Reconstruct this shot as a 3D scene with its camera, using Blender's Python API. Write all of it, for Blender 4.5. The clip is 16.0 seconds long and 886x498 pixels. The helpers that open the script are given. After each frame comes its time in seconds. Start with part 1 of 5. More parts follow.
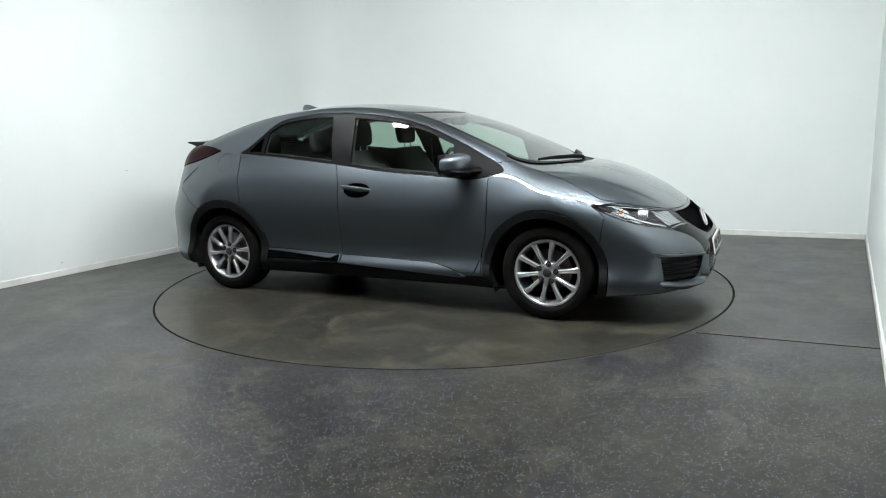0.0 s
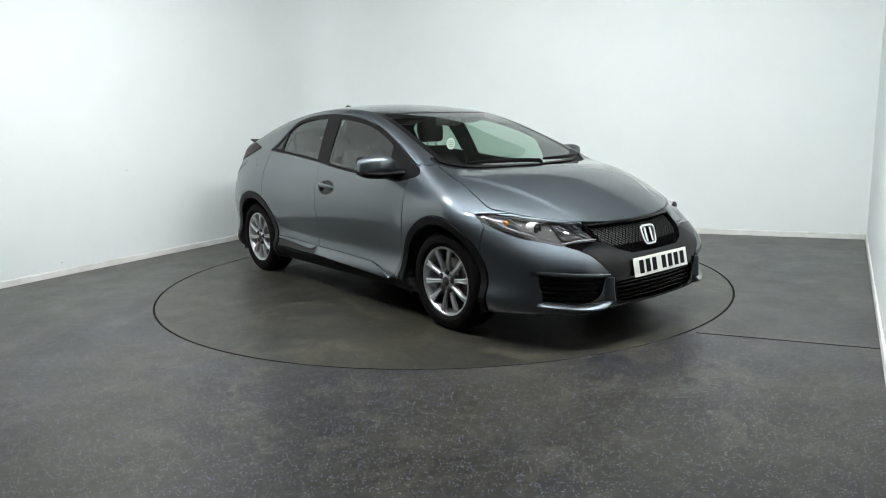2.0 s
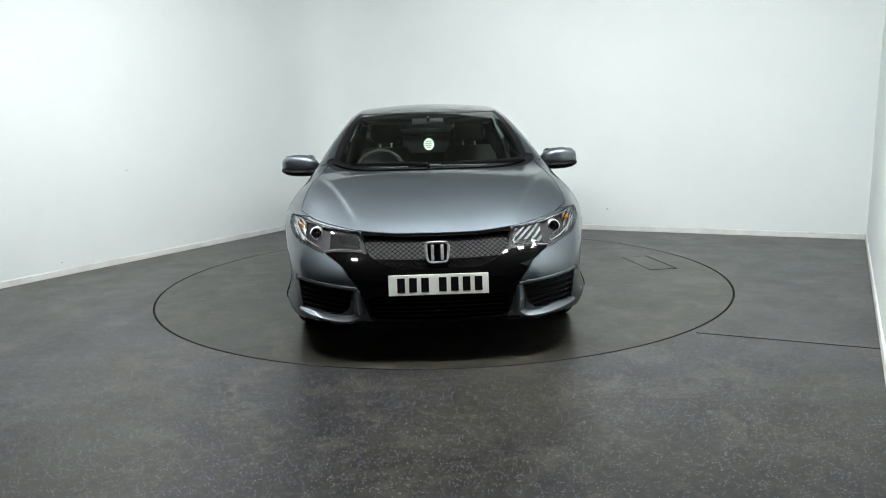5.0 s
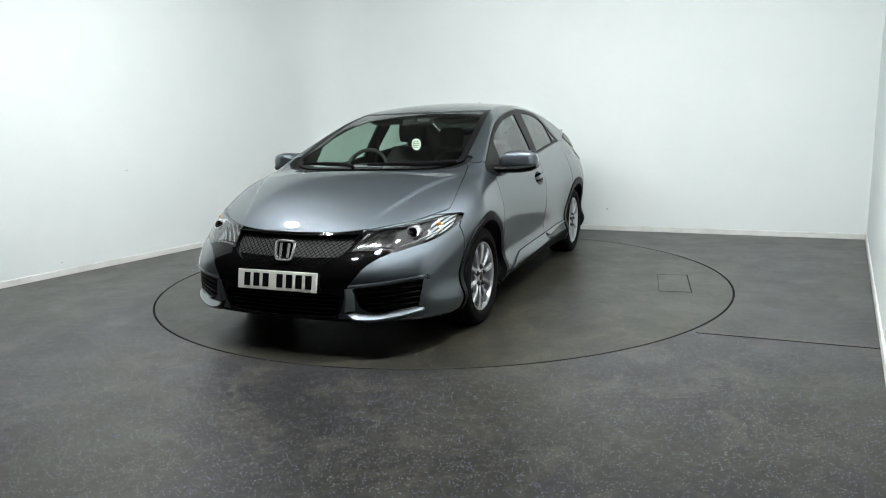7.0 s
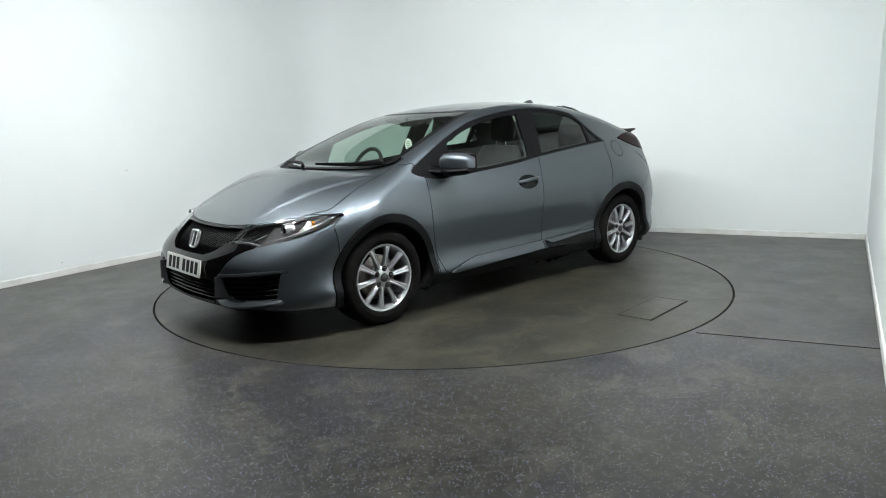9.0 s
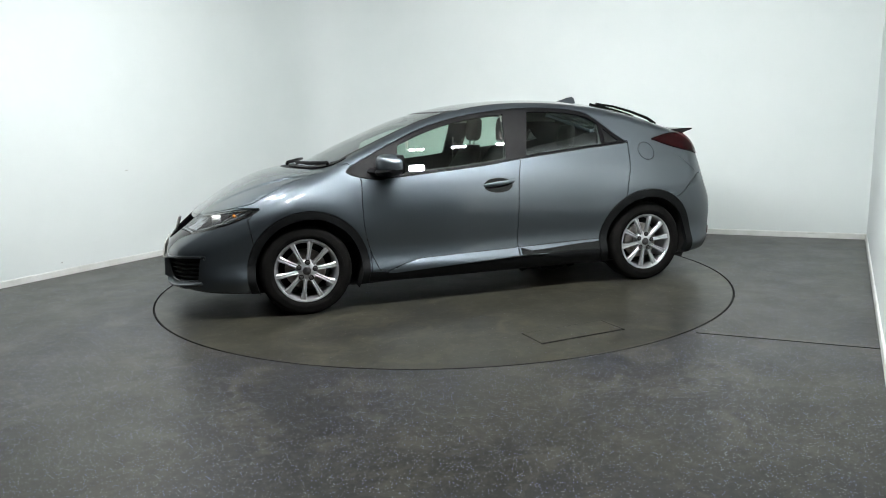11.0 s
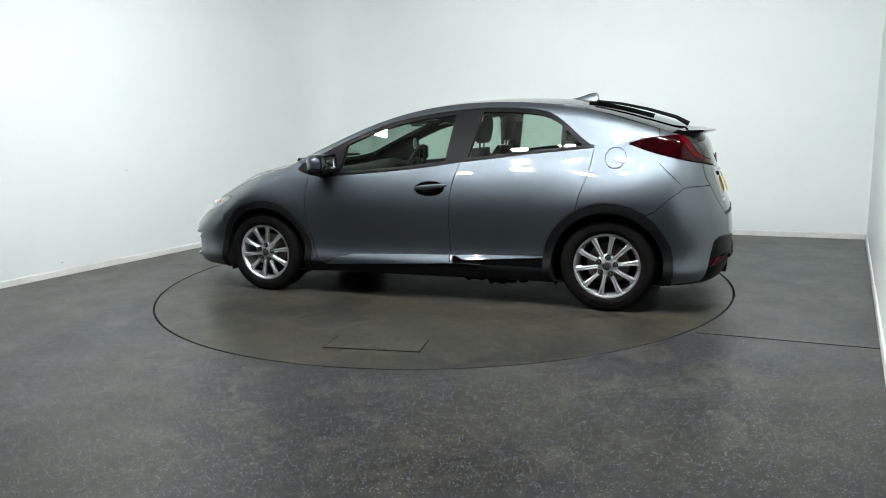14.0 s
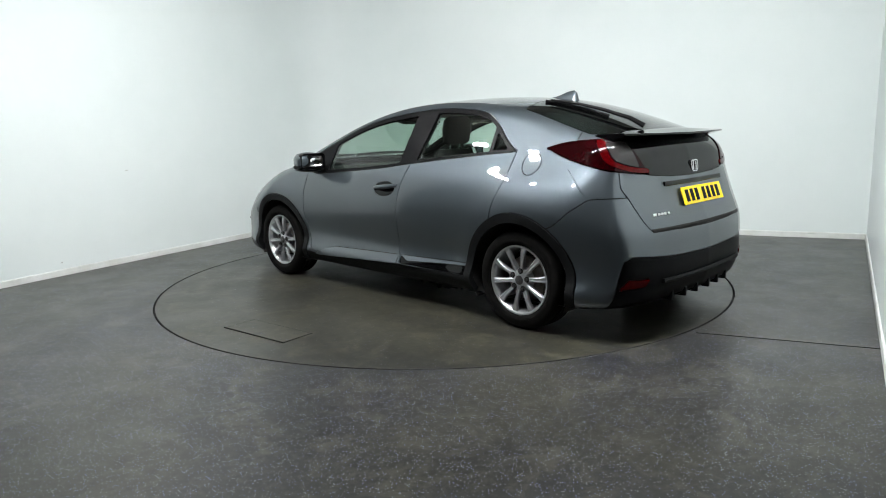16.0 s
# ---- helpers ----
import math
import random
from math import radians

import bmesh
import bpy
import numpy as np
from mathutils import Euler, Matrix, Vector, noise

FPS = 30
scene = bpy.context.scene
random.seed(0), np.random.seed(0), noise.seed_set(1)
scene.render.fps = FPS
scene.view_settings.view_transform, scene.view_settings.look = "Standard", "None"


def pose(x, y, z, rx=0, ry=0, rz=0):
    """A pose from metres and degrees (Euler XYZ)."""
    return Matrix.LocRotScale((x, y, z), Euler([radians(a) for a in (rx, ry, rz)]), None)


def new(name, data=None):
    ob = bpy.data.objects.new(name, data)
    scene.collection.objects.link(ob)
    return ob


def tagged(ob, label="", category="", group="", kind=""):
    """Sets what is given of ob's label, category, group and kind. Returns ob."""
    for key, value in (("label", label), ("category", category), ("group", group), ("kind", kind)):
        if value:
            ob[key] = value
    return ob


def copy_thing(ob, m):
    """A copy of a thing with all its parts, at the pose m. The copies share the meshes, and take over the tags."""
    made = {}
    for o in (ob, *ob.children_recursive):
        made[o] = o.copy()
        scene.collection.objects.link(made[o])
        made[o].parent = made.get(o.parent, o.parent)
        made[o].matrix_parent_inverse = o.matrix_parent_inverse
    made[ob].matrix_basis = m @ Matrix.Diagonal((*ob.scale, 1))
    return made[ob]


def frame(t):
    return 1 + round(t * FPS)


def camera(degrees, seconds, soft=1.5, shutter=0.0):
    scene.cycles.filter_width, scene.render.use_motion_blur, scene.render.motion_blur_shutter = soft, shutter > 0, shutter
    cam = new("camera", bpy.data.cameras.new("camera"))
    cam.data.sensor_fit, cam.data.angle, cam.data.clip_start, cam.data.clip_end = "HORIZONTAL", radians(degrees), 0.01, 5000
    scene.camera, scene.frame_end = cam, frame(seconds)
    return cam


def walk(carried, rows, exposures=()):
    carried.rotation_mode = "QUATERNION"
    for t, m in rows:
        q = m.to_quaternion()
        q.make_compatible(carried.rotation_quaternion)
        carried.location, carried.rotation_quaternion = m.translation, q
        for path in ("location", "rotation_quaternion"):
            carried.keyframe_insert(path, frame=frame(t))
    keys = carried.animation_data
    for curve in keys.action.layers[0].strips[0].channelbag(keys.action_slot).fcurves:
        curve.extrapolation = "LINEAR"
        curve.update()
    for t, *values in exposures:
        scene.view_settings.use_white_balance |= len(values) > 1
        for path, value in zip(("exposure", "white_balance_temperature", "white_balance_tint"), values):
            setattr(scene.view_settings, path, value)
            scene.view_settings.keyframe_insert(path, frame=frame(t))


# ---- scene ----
cam = camera(65.39, 16.0, soft=1.0)
EYE = (0.0, -5.607, 1.228)
CAM_POSE = Matrix(((0.999584, 0.028831, -0.000875, EYE[0]),
                   (-0.005921, 0.175401, -0.984479, EYE[1]),
                   (-0.028230, 0.984075, 0.175498, EYE[2]),
                   (0, 0, 0, 1)))
walk(cam, [(0.0, CAM_POSE), (16.0, CAM_POSE)], exposures=[(0.0, 0.0), (16.0, 0.0)])

TURN_START, TURN_RATE = -26.03, -12.446          # heading of the turntable in degrees, degrees a second


def turn_rows(dx, dy, z):
    """Rows for something that stands on the turntable, dx, dy off its axis."""
    rows = []
    for i in range(33):
        t = i * 0.5
        a = TURN_START + TURN_RATE * t
        rows.append((t, pose(0, 0, 0, 0, 0, a) @ pose(dx, dy, z)))
    return rows


# ---- world and light ----
world = bpy.data.worlds.new("world")
scene.world = world
world.use_nodes = True
world.node_tree.nodes["Background"].inputs[0].default_value = (0.9, 0.95, 1.0, 1)
world.node_tree.nodes["Background"].inputs[1].default_value = 0.05
# ---- materials ----
def material(name, col, rough=0.5, metal=0.0, coat=0.0, col2=None, scale=8.0, bump=0.0, bump_scale=400.0, rough2=None, spec=0.5, coat_rough=0.03, ramp=(0.35, 0.65)):
    """A surface with a slow change of colour and gloss (scale) and a fine relief (bump, bump_scale)."""
    m = bpy.data.materials.new(name)
    m.use_nodes = True
    t = m.node_tree
    b = t.nodes["Principled BSDF"]
    b.inputs["Base Color"].default_value = (*col, 1)
    b.inputs["Roughness"].default_value = rough
    b.inputs["Metallic"].default_value = metal
    b.inputs["Coat Weight"].default_value = coat
    b.inputs["Coat Roughness"].default_value = coat_rough
    b.inputs["Specular IOR Level"].default_value = spec
    geo = t.nodes.new("ShaderNodeTexCoord")
    if col2 or rough2 is not None:
        n = t.nodes.new("ShaderNodeTexNoise")
        n.inputs["Scale"].default_value, n.inputs["Detail"].default_value, n.inputs["Roughness"].default_value = scale, 6, 0.6
        t.links.new(geo.outputs["Object"], n.inputs["Vector"])
        r = t.nodes.new("ShaderNodeMapRange")
        r.inputs[1].default_value, r.inputs[2].default_value = ramp
        t.links.new(n.outputs[0], r.inputs[0])
        if col2:
            mix = t.nodes.new("ShaderNodeMix")
            mix.data_type = "RGBA"
            mix.inputs[6].default_value, mix.inputs[7].default_value = (*col, 1), (*col2, 1)
            t.links.new(r.outputs[0], mix.inputs[0])
            t.links.new(mix.outputs[2], b.inputs["Base Color"])
        if rough2 is not None:
            mr = t.nodes.new("ShaderNodeMapRange")
            mr.inputs[3].default_value, mr.inputs[4].default_value = rough, rough2
            t.links.new(r.outputs[0], mr.inputs[0])
            t.links.new(mr.outputs[0], b.inputs["Roughness"])
    if bump:
        n = t.nodes.new("ShaderNodeTexNoise")
        n.inputs["Scale"].default_value, n.inputs["Detail"].default_value = bump_scale, 3
        t.links.new(geo.outputs["Object"], n.inputs["Vector"])
        u = t.nodes.new("ShaderNodeBump")
        u.inputs["Strength"].default_value, u.inputs["Distance"].default_value = bump, 0.002
        t.links.new(n.outputs[0], u.inputs["Height"])
        t.links.new(u.outputs[0], b.inputs["Normal"])
    return m


def glass(name, tint, gloss=1.0, least=0.07):
    """A thin pane: it lets tinted light straight through and mirrors by Fresnel."""
    m = bpy.data.materials.new(name)
    m.use_nodes = True
    t = m.node_tree
    t.nodes.remove(t.nodes["Principled BSDF"])
    a, g, mix, lw, pw, ad = (t.nodes.new("ShaderNode" + k) for k in ("BsdfTransparent", "BsdfGlossy", "MixShader", "LayerWeight", "Math", "Math"))
    a.inputs[0].default_value = (*tint, 1)
    g.inputs[0].default_value = (gloss, gloss, gloss, 1)
    g.inputs["Roughness"].default_value = 0.01
    lw.inputs[0].default_value = 0.5
    pw.operation, ad.operation = "POWER", "MULTIPLY_ADD"
    pw.inputs[1].default_value, ad.inputs[1].default_value, ad.inputs[2].default_value = 5.0, 1.0 - least, least
    t.links.new(lw.outputs["Facing"], pw.inputs[0])
    t.links.new(pw.outputs[0], ad.inputs[0])
    t.links.new(ad.outputs[0], mix.inputs[0])
    t.links.new(a.outputs[0], mix.inputs[1])
    t.links.new(g.outputs[0], mix.inputs[2])
    t.links.new(mix.outputs[0], t.nodes["Material Output"].inputs[0])
    return m


def lamp_glow(name, col, power):
    m = bpy.data.materials.new(name)
    m.use_nodes = True
    b = m.node_tree.nodes["Principled BSDF"]
    b.inputs["Base Color"].default_value = (0.8, 0.8, 0.8, 1)
    b.inputs["Emission Color"].default_value = (*col, 1)
    b.inputs["Emission Strength"].default_value = power
    return m


def vinyl(name, seed, dark, worn, flecks):
    """Dark safety vinyl: worn olive and blue-grey clouds, scuffs, and pale and blue flecks."""
    m = bpy.data.materials.new(name)
    m.use_nodes = True
    t = m.node_tree
    b = t.nodes["Principled BSDF"]
    b.inputs["Specular IOR Level"].default_value = 0.42
    co = t.nodes.new("ShaderNodeTexCoord")
    place = t.nodes.new("ShaderNodeMapping")
    place.inputs["Location"].default_value = (seed, seed * 1.7, 0)
    t.links.new(co.outputs["Object"], place.inputs["Vector"])

    def noise_at(scale, detail, rough=0.6, dist=0.0):
        n = t.nodes.new("ShaderNodeTexNoise")
        n.inputs["Scale"].default_value, n.inputs["Detail"].default_value = scale, detail
        n.inputs["Roughness"].default_value, n.inputs["Distortion"].default_value = rough, dist
        t.links.new(place.outputs[0], n.inputs["Vector"])
        return n.outputs[0]

    def ramp(v, lo, hi, a=0.0, z=1.0):
        r = t.nodes.new("ShaderNodeMapRange")
        r.inputs[1].default_value, r.inputs[2].default_value, r.inputs[3].default_value, r.inputs[4].default_value = lo, hi, a, z
        t.links.new(v, r.inputs[0])
        return r.outputs[0]

    def blend(f, a, z):
        x = t.nodes.new("ShaderNodeMix")
        x.data_type = "RGBA"
        t.links.new(f, x.inputs[0])
        for s, v in ((6, a), (7, z)):
            if isinstance(v, tuple):
                x.inputs[s].default_value = (*v, 1)
            else:
                t.links.new(v, x.inputs[s])
        return x.outputs[2]

    clouds = ramp(noise_at(0.8, 4, 0.6, 0.5), 0.42, 0.58)
    stains = ramp(noise_at(3.4, 10, 0.78, 0.9), 0.50, 0.61)
    col = blend(clouds, dark, (0.0255, 0.0247, 0.0180))
    col = blend(stains, col, worn)
    col = blend(ramp(noise_at(21.0, 8, 0.78), 0.50, 0.70, 0.0, 0.85), col, tuple(1.1 * v for v in worn))
    col = blend(ramp(noise_at(11.0, 8, 0.76, 0.6), 0.54, 0.66, 0.0, 0.8), col, (0.007, 0.007, 0.0078))
    for size, share, fleck in ((150.0, flecks, (0.36, 0.37, 0.42)), (135.0, flecks * 1.2, (0.19, 0.21, 0.42)), (62.0, flecks * 0.45, (0.26, 0.27, 0.34))):
        v = t.nodes.new("ShaderNodeTexVoronoi")
        v.inputs["Scale"].default_value = size
        t.links.new(place.outputs[0], v.inputs["Vector"])
        spot = ramp(v.outputs["Distance"], 0.34 if size > 100 else 0.22, 0.26 if size > 100 else 0.15)
        s = t.nodes.new("ShaderNodeSeparateColor")
        t.links.new(v.outputs["Color"], s.inputs[0])
        pick = ramp(s.outputs[0], share, share - 0.004)
        k = t.nodes.new("ShaderNodeMath")
        k.operation = "MULTIPLY"
        t.links.new(spot, k.inputs[0])
        t.links.new(pick, k.inputs[1])
        col = blend(k.outputs[0], col, fleck)
    t.links.new(col, b.inputs["Base Color"])
    t.links.new(ramp(noise_at(2.2, 8, 0.7), 0.35, 0.65, 0.31, 0.41), b.inputs["Roughness"])
    u = t.nodes.new("ShaderNodeBump")
    u.inputs["Strength"].default_value, u.inputs["Distance"].default_value = 0.12, 0.002
    t.links.new(noise_at(90, 4), u.inputs["Height"])
    t.links.new(u.outputs[0], b.inputs["Normal"])
    return m


WALL = material("wall_paint", (0.74, 0.79, 0.785), 0.6, col2=(0.71, 0.765, 0.76), scale=1.3, bump=0.08, bump_scale=120)
WALL_DARK = material("dark_wall_paint", (0.10, 0.095, 0.085), 0.7, col2=(0.075, 0.07, 0.062), scale=1.1, bump=0.08, bump_scale=120)
CEIL = material("ceiling_paint", (0.13, 0.13, 0.115), 0.8, col2=(0.10, 0.10, 0.09), scale=2, bump=0.05)
SKIRT = material("skirting_paint", (0.72, 0.74, 0.73), 0.4, col2=(0.60, 0.61, 0.58), scale=5, bump=0.05)
SCUFF = material("scuffed_paint", (0.42, 0.43, 0.41), 0.7, col2=(0.55, 0.57, 0.55), scale=90)
FLOOR = vinyl("floor_vinyl", 0.0, (0.0135, 0.0135, 0.0139), (0.053, 0.0507, 0.0395), 0.115)
DISC = vinyl("turntable_vinyl", 3.3, (0.0155, 0.0153, 0.0132), (0.053, 0.050, 0.0345), 0.012)
GAP = material("gap_dark", (0.006, 0.006, 0.006), 0.9, col2=(0.012, 0.011, 0.010), scale=30)
PANEL_GLOW = lamp_glow("lamp_diffuser", (0.98, 1.0, 1.0), 740.0)
PAINT = material("grey_metallic_paint", (0.083, 0.099, 0.113), 0.45, metal=0.9, coat=1.0, col2=(0.076, 0.092, 0.106), scale=900, bump=0.012, bump_scale=2500, spec=0.5)
PAINT.node_tree.nodes["Principled BSDF"].inputs["Coat IOR"].default_value = 1.56
CLAD = material("dark_cladding_plastic", (0.0058, 0.0062, 0.0067), 0.48, spec=0.10, col2=(0.0085, 0.009, 0.0095), scale=20, bump=0.10, bump_scale=900)
GLOSS_BLACK = material("gloss_black_plastic", (0.0014, 0.0014, 0.0016), 0.05, spec=0.26, col2=(0.0022, 0.0022, 0.0025), scale=10)
TRIM_BLACK = material("black_trim", (0.0045, 0.0046, 0.005), 0.34, spec=0.05, col2=(0.006, 0.006, 0.0066), scale=25, bump=0.03)
RUBBER = material("tyre_rubber", (0.005, 0.005, 0.005), 0.72, spec=0.04, col2=(0.009, 0.0085, 0.008), scale=14, bump=0.15, bump_scale=500)
ALLOY = material("silver_alloy", (0.54, 0.55, 0.57), 0.30, metal=0.8, coat=0.5, col2=(0.48, 0.49, 0.51), scale=30)
ALLOY_DARK = material("barrel_alloy", (0.10, 0.10, 0.105), 0.40, metal=0.8, col2=(0.07, 0.066, 0.066), scale=25)
STEEL = material("brake_steel", (0.35, 0.33, 0.31), 0.35, metal=1.0, col2=(0.25, 0.22, 0.20), scale=40)
GRILLE_BLACK = material("grille_plastic", (0.0010, 0.0010, 0.0012), 0.5, spec=0.0, col2=(0.002, 0.002, 0.0023), scale=20)
MESH_BLACK = material("mesh_black", (0.001, 0.001, 0.0012), 0.45, spec=0.02, col2=(0.003, 0.003, 0.0033), scale=20)
# body paint made lighter: light falling on blade and intake strip, put into the colour
BLADE = material("lit_grey_metallic_paint", (0.125, 0.142, 0.156), 0.38, metal=0.85, coat=1.0, col2=(0.112, 0.128, 0.142), scale=900)
SILVER = material("silvered_reflector", (0.76, 0.77, 0.78), 0.2, metal=0.75, coat=0.3, col2=(0.72, 0.73, 0.74), scale=60)
REFLECT = material("bright_reflector", (0.55, 0.56, 0.57), 0.10, metal=1.0, col2=(0.45, 0.46, 0.47), scale=60)
CHROME = material("chrome", (0.82, 0.83, 0.84), 0.07, metal=1.0, col2=(0.78, 0.79, 0.80), scale=20)
LAMP_INNER = material("lamp_housing", (0.006, 0.006, 0.0065), 0.25, spec=0.2, col2=(0.009, 0.009, 0.0095), scale=30)
RED_LENS = material("dark_red_lens", (0.0065, 0.0003, 0.0007), 0.05, spec=0.12, col2=(0.011, 0.0004, 0.0009), scale=9)
RED_BRIGHT = material("red_reflector", (0.062, 0.0008, 0.0016), 0.08, spec=0.12, coat=0.0, col2=(0.034, 0.0004, 0.0008), scale=60)
LENS_GREY = material("clear_grey_lens", (0.020, 0.019, 0.019), 0.08, spec=0.2, col2=(0.024, 0.022, 0.022), scale=12)
AMBER = material("amber_glass", (0.45, 0.16, 0.02), 0.12, col2=(0.38, 0.13, 0.015), scale=60)
PLATE_W = material("white_plate", (0.80, 0.80, 0.76), 0.25, coat=0.4, col2=(0.74, 0.74, 0.70), scale=15)
PLATE_Y = material("yellow_plate", (0.78, 0.56, 0.010), 0.25, coat=0.4, col2=(0.72, 0.50, 0.010), scale=15)
CLOTH = material("dark_seat_cloth", (0.023, 0.023, 0.0235), 0.9, col2=(0.031, 0.0305, 0.030), scale=40, bump=0.3, bump_scale=700)
DASH = material("dash_plastic", (0.017, 0.0174, 0.018), 0.6, spec=0.3, col2=(0.022, 0.022, 0.0225), scale=20, bump=0.15, bump_scale=600)
LINING = material("headliner_cloth", (0.42, 0.42, 0.39), 0.95, col2=(0.37, 0.37, 0.35), scale=30, bump=0.2, bump_scale=600)
PAPER = material("card", (0.75, 0.76, 0.70), 0.6, col2=(0.68, 0.70, 0.64), scale=40)
PAPER_GREEN = material("card_print", (0.30, 0.36, 0.30), 0.6, col2=(0.25, 0.32, 0.26), scale=40)
PANE = glass("side_glass", (0.66, 0.78, 0.71))
SCREEN = glass("windscreen_glass", (0.66, 0.79, 0.72))
PRIVACY = glass("hatch_glass_tint", (0.045, 0.05, 0.05), 1.0, 0.045)
LENS = glass("lamp_lens", (0.90, 0.91, 0.92), 1.0, 0.03)
# ---- building blocks ----
def part(name, bm, mat, parent=None, label="", smooth=False):
    """Links a bmesh as one mesh object under a thing or a part."""
    bmesh.ops.recalc_face_normals(bm, faces=bm.faces)
    me = bpy.data.meshes.new(name)
    bm.to_mesh(me)
    bm.free()
    if smooth:
        me.polygons.foreach_set("use_smooth", [True] * len(me.polygons))
        me.set_sharp_from_angle(angle=radians(38))
    me.materials.append(mat)
    ob = new(name, me)
    ob.parent = parent
    if label:
        tagged(ob, label)
    return ob


def box(bm, cx, cy, cz, sx, sy, sz, bevel=0.0, seg=2, m=None):
    """A box by its centre and sizes, its edges rounded."""
    b = bmesh.new()
    bmesh.ops.create_cube(b, size=1, matrix=Matrix.Diagonal((sx, sy, sz, 1)))
    if bevel:
        bmesh.ops.bevel(b, geom=b.edges, offset=bevel, segments=seg, profile=0.5, affect="EDGES")
    bmesh.ops.transform(b, matrix=Matrix.Translation((cx, cy, cz)) if m is None else m, verts=b.verts)
    me = bpy.data.meshes.new("tmp")
    b.to_mesh(me)
    b.free()
    bm.from_mesh(me)
    bpy.data.meshes.remove(me)
    return bm


def loft(bm, rows, close=False, cap=True):
    """Joins rows of points, equally long, by quads; close: each row is a ring."""
    vv = [[bm.verts.new(p) for p in r] for r in rows]
    n = len(vv[0])
    for a, b in zip(vv, vv[1:]):
        for i in range(n if close else n - 1):
            j = (i + 1) % n
            bm.faces.new((a[i], a[j], b[j], b[i]))
    if close and cap:
        bm.faces.new(vv[0][::-1])
        bm.faces.new(vv[-1])
    return bm


def tube(bm, pts, r, n=8, flat=1.0, up=(0, 0, 1)):
    """A round or flattened bar along the points; r: one radius or one for each point."""
    pts = [Vector(p) for p in pts]
    rows = []
    for i, p in enumerate(pts):
        d = (pts[min(i + 1, len(pts) - 1)] - pts[max(i - 1, 0)]).normalized()
        s = d.cross(Vector(up)).normalized()
        u = s.cross(d)
        q = r[i] if isinstance(r, (list, tuple)) else r
        rows.append([p + s * (q * math.cos(a)) + u * (q * flat * math.sin(a)) for a in (2 * math.pi * k / n for k in range(n))])
    return loft(bm, rows, close=True)


def lathe(bm, prof, n=64, closed=True):
    """Turns (radius, y) round the y axis."""
    rows = [[(r * math.cos(2 * math.pi * k / n), y, r * math.sin(2 * math.pi * k / n)) for k in range(n)] for r, y in prof]
    if closed:
        rows.append(rows[0])
    loft(bm, rows, close=True, cap=False)
    bmesh.ops.remove_doubles(bm, verts=bm.verts, dist=1e-6)
    return bm


# ---- the room ----
HIGH, THICK = 3.15, 0.18
LEFT_BACK, RIGHT_BACK = Vector((-1.49, 3.80)), Vector((4.21, 1.13))
LEFT_NEAR, RIGHT_NEAR = Vector((-3.97, -0.47)), Vector((1.86, -2.90))
JOG, FAR, FAR_LEFT, JOG_LEFT = Vector((5.20, -4.80)), Vector((2.60, -9.30)), Vector((-7.4, -9.0)), Vector((-8.2, 0.6))


def wall(name, a, b, label, mat=None, more=THICK):
    """A wall from a to b along the floor; the room lies to its right."""
    d = (b - a).normalized()
    out = Vector((-d.y, d.x)) * THICK
    a2, b2 = a - d * (more if more else -0.02), b + d * (more if more else -THICK)
    bm = bmesh.new()
    loft(bm, [[(p.x, p.y, z) for p in (a2, b2, b2 + out, a2 + out)] for z in (-0.02, HIGH)], close=True)
    w = tagged(part(name, bm, mat or WALL), label, "wall", kind="structure")
    return w


def skirting(a, b):
    d = (b - a).normalized()
    inn = Vector((d.y, -d.x))
    bm = bmesh.new()
    prof = [(0.0, 0.0), (0.012, 0.0), (0.012, 0.050), (0.008, 0.056), (0.0, 0.057)]
    loft(bm, [[(p.x + inn.x * o, p.y + inn.y * o, z) for o, z in prof] for p in (a, b)], close=True)
    return tagged(part("baseboard", bm, SKIRT), "thin white painted skirting along the wall foot", "baseboard", kind="structure")


wall("wall_west", LEFT_NEAR, LEFT_BACK, "plain white painted studio wall with faint scuffs")
wall("wall_north", LEFT_BACK, RIGHT_BACK, "plain white painted studio back wall")
wall("wall_east", RIGHT_BACK, RIGHT_NEAR, "plain white painted studio side wall")
wall("wall_recess", RIGHT_NEAR, JOG, "plain dark painted wall", WALL_DARK, 0)
wall("wall_southeast", JOG, FAR, "plain dark painted wall", WALL_DARK)
wall("wall_south", FAR, FAR_LEFT, "plain dark painted wall", WALL_DARK)
wall("wall_southwest", FAR_LEFT, JOG_LEFT, "plain dark painted wall", WALL_DARK)
wall("wall_alcove", JOG_LEFT, LEFT_NEAR, "plain dark painted wall", WALL_DARK, 0)
for a, b in ((LEFT_NEAR, LEFT_BACK), (LEFT_BACK, RIGHT_BACK), (RIGHT_BACK, RIGHT_NEAR)):
    skirting(a, b)



def scuff(x, y, z, a, b, w, h, off, label):
    """A small rubbed patch on the wall that runs from a to b."""
    d = (b - a).normalized()
    m = Matrix.Translation((x + d.y * off, y - d.x * off, z)) @ pose(0, 0, 0, 0, 0, math.degrees(math.atan2(d.y, d.x)))
    bm = bmesh.new()
    box(bm, 0, 0, 0, w, 0.002, h, 0.0006, 1, m)
    tagged(part("wall_scuff", bm, SCUFF), label, "scuff", kind="structure")


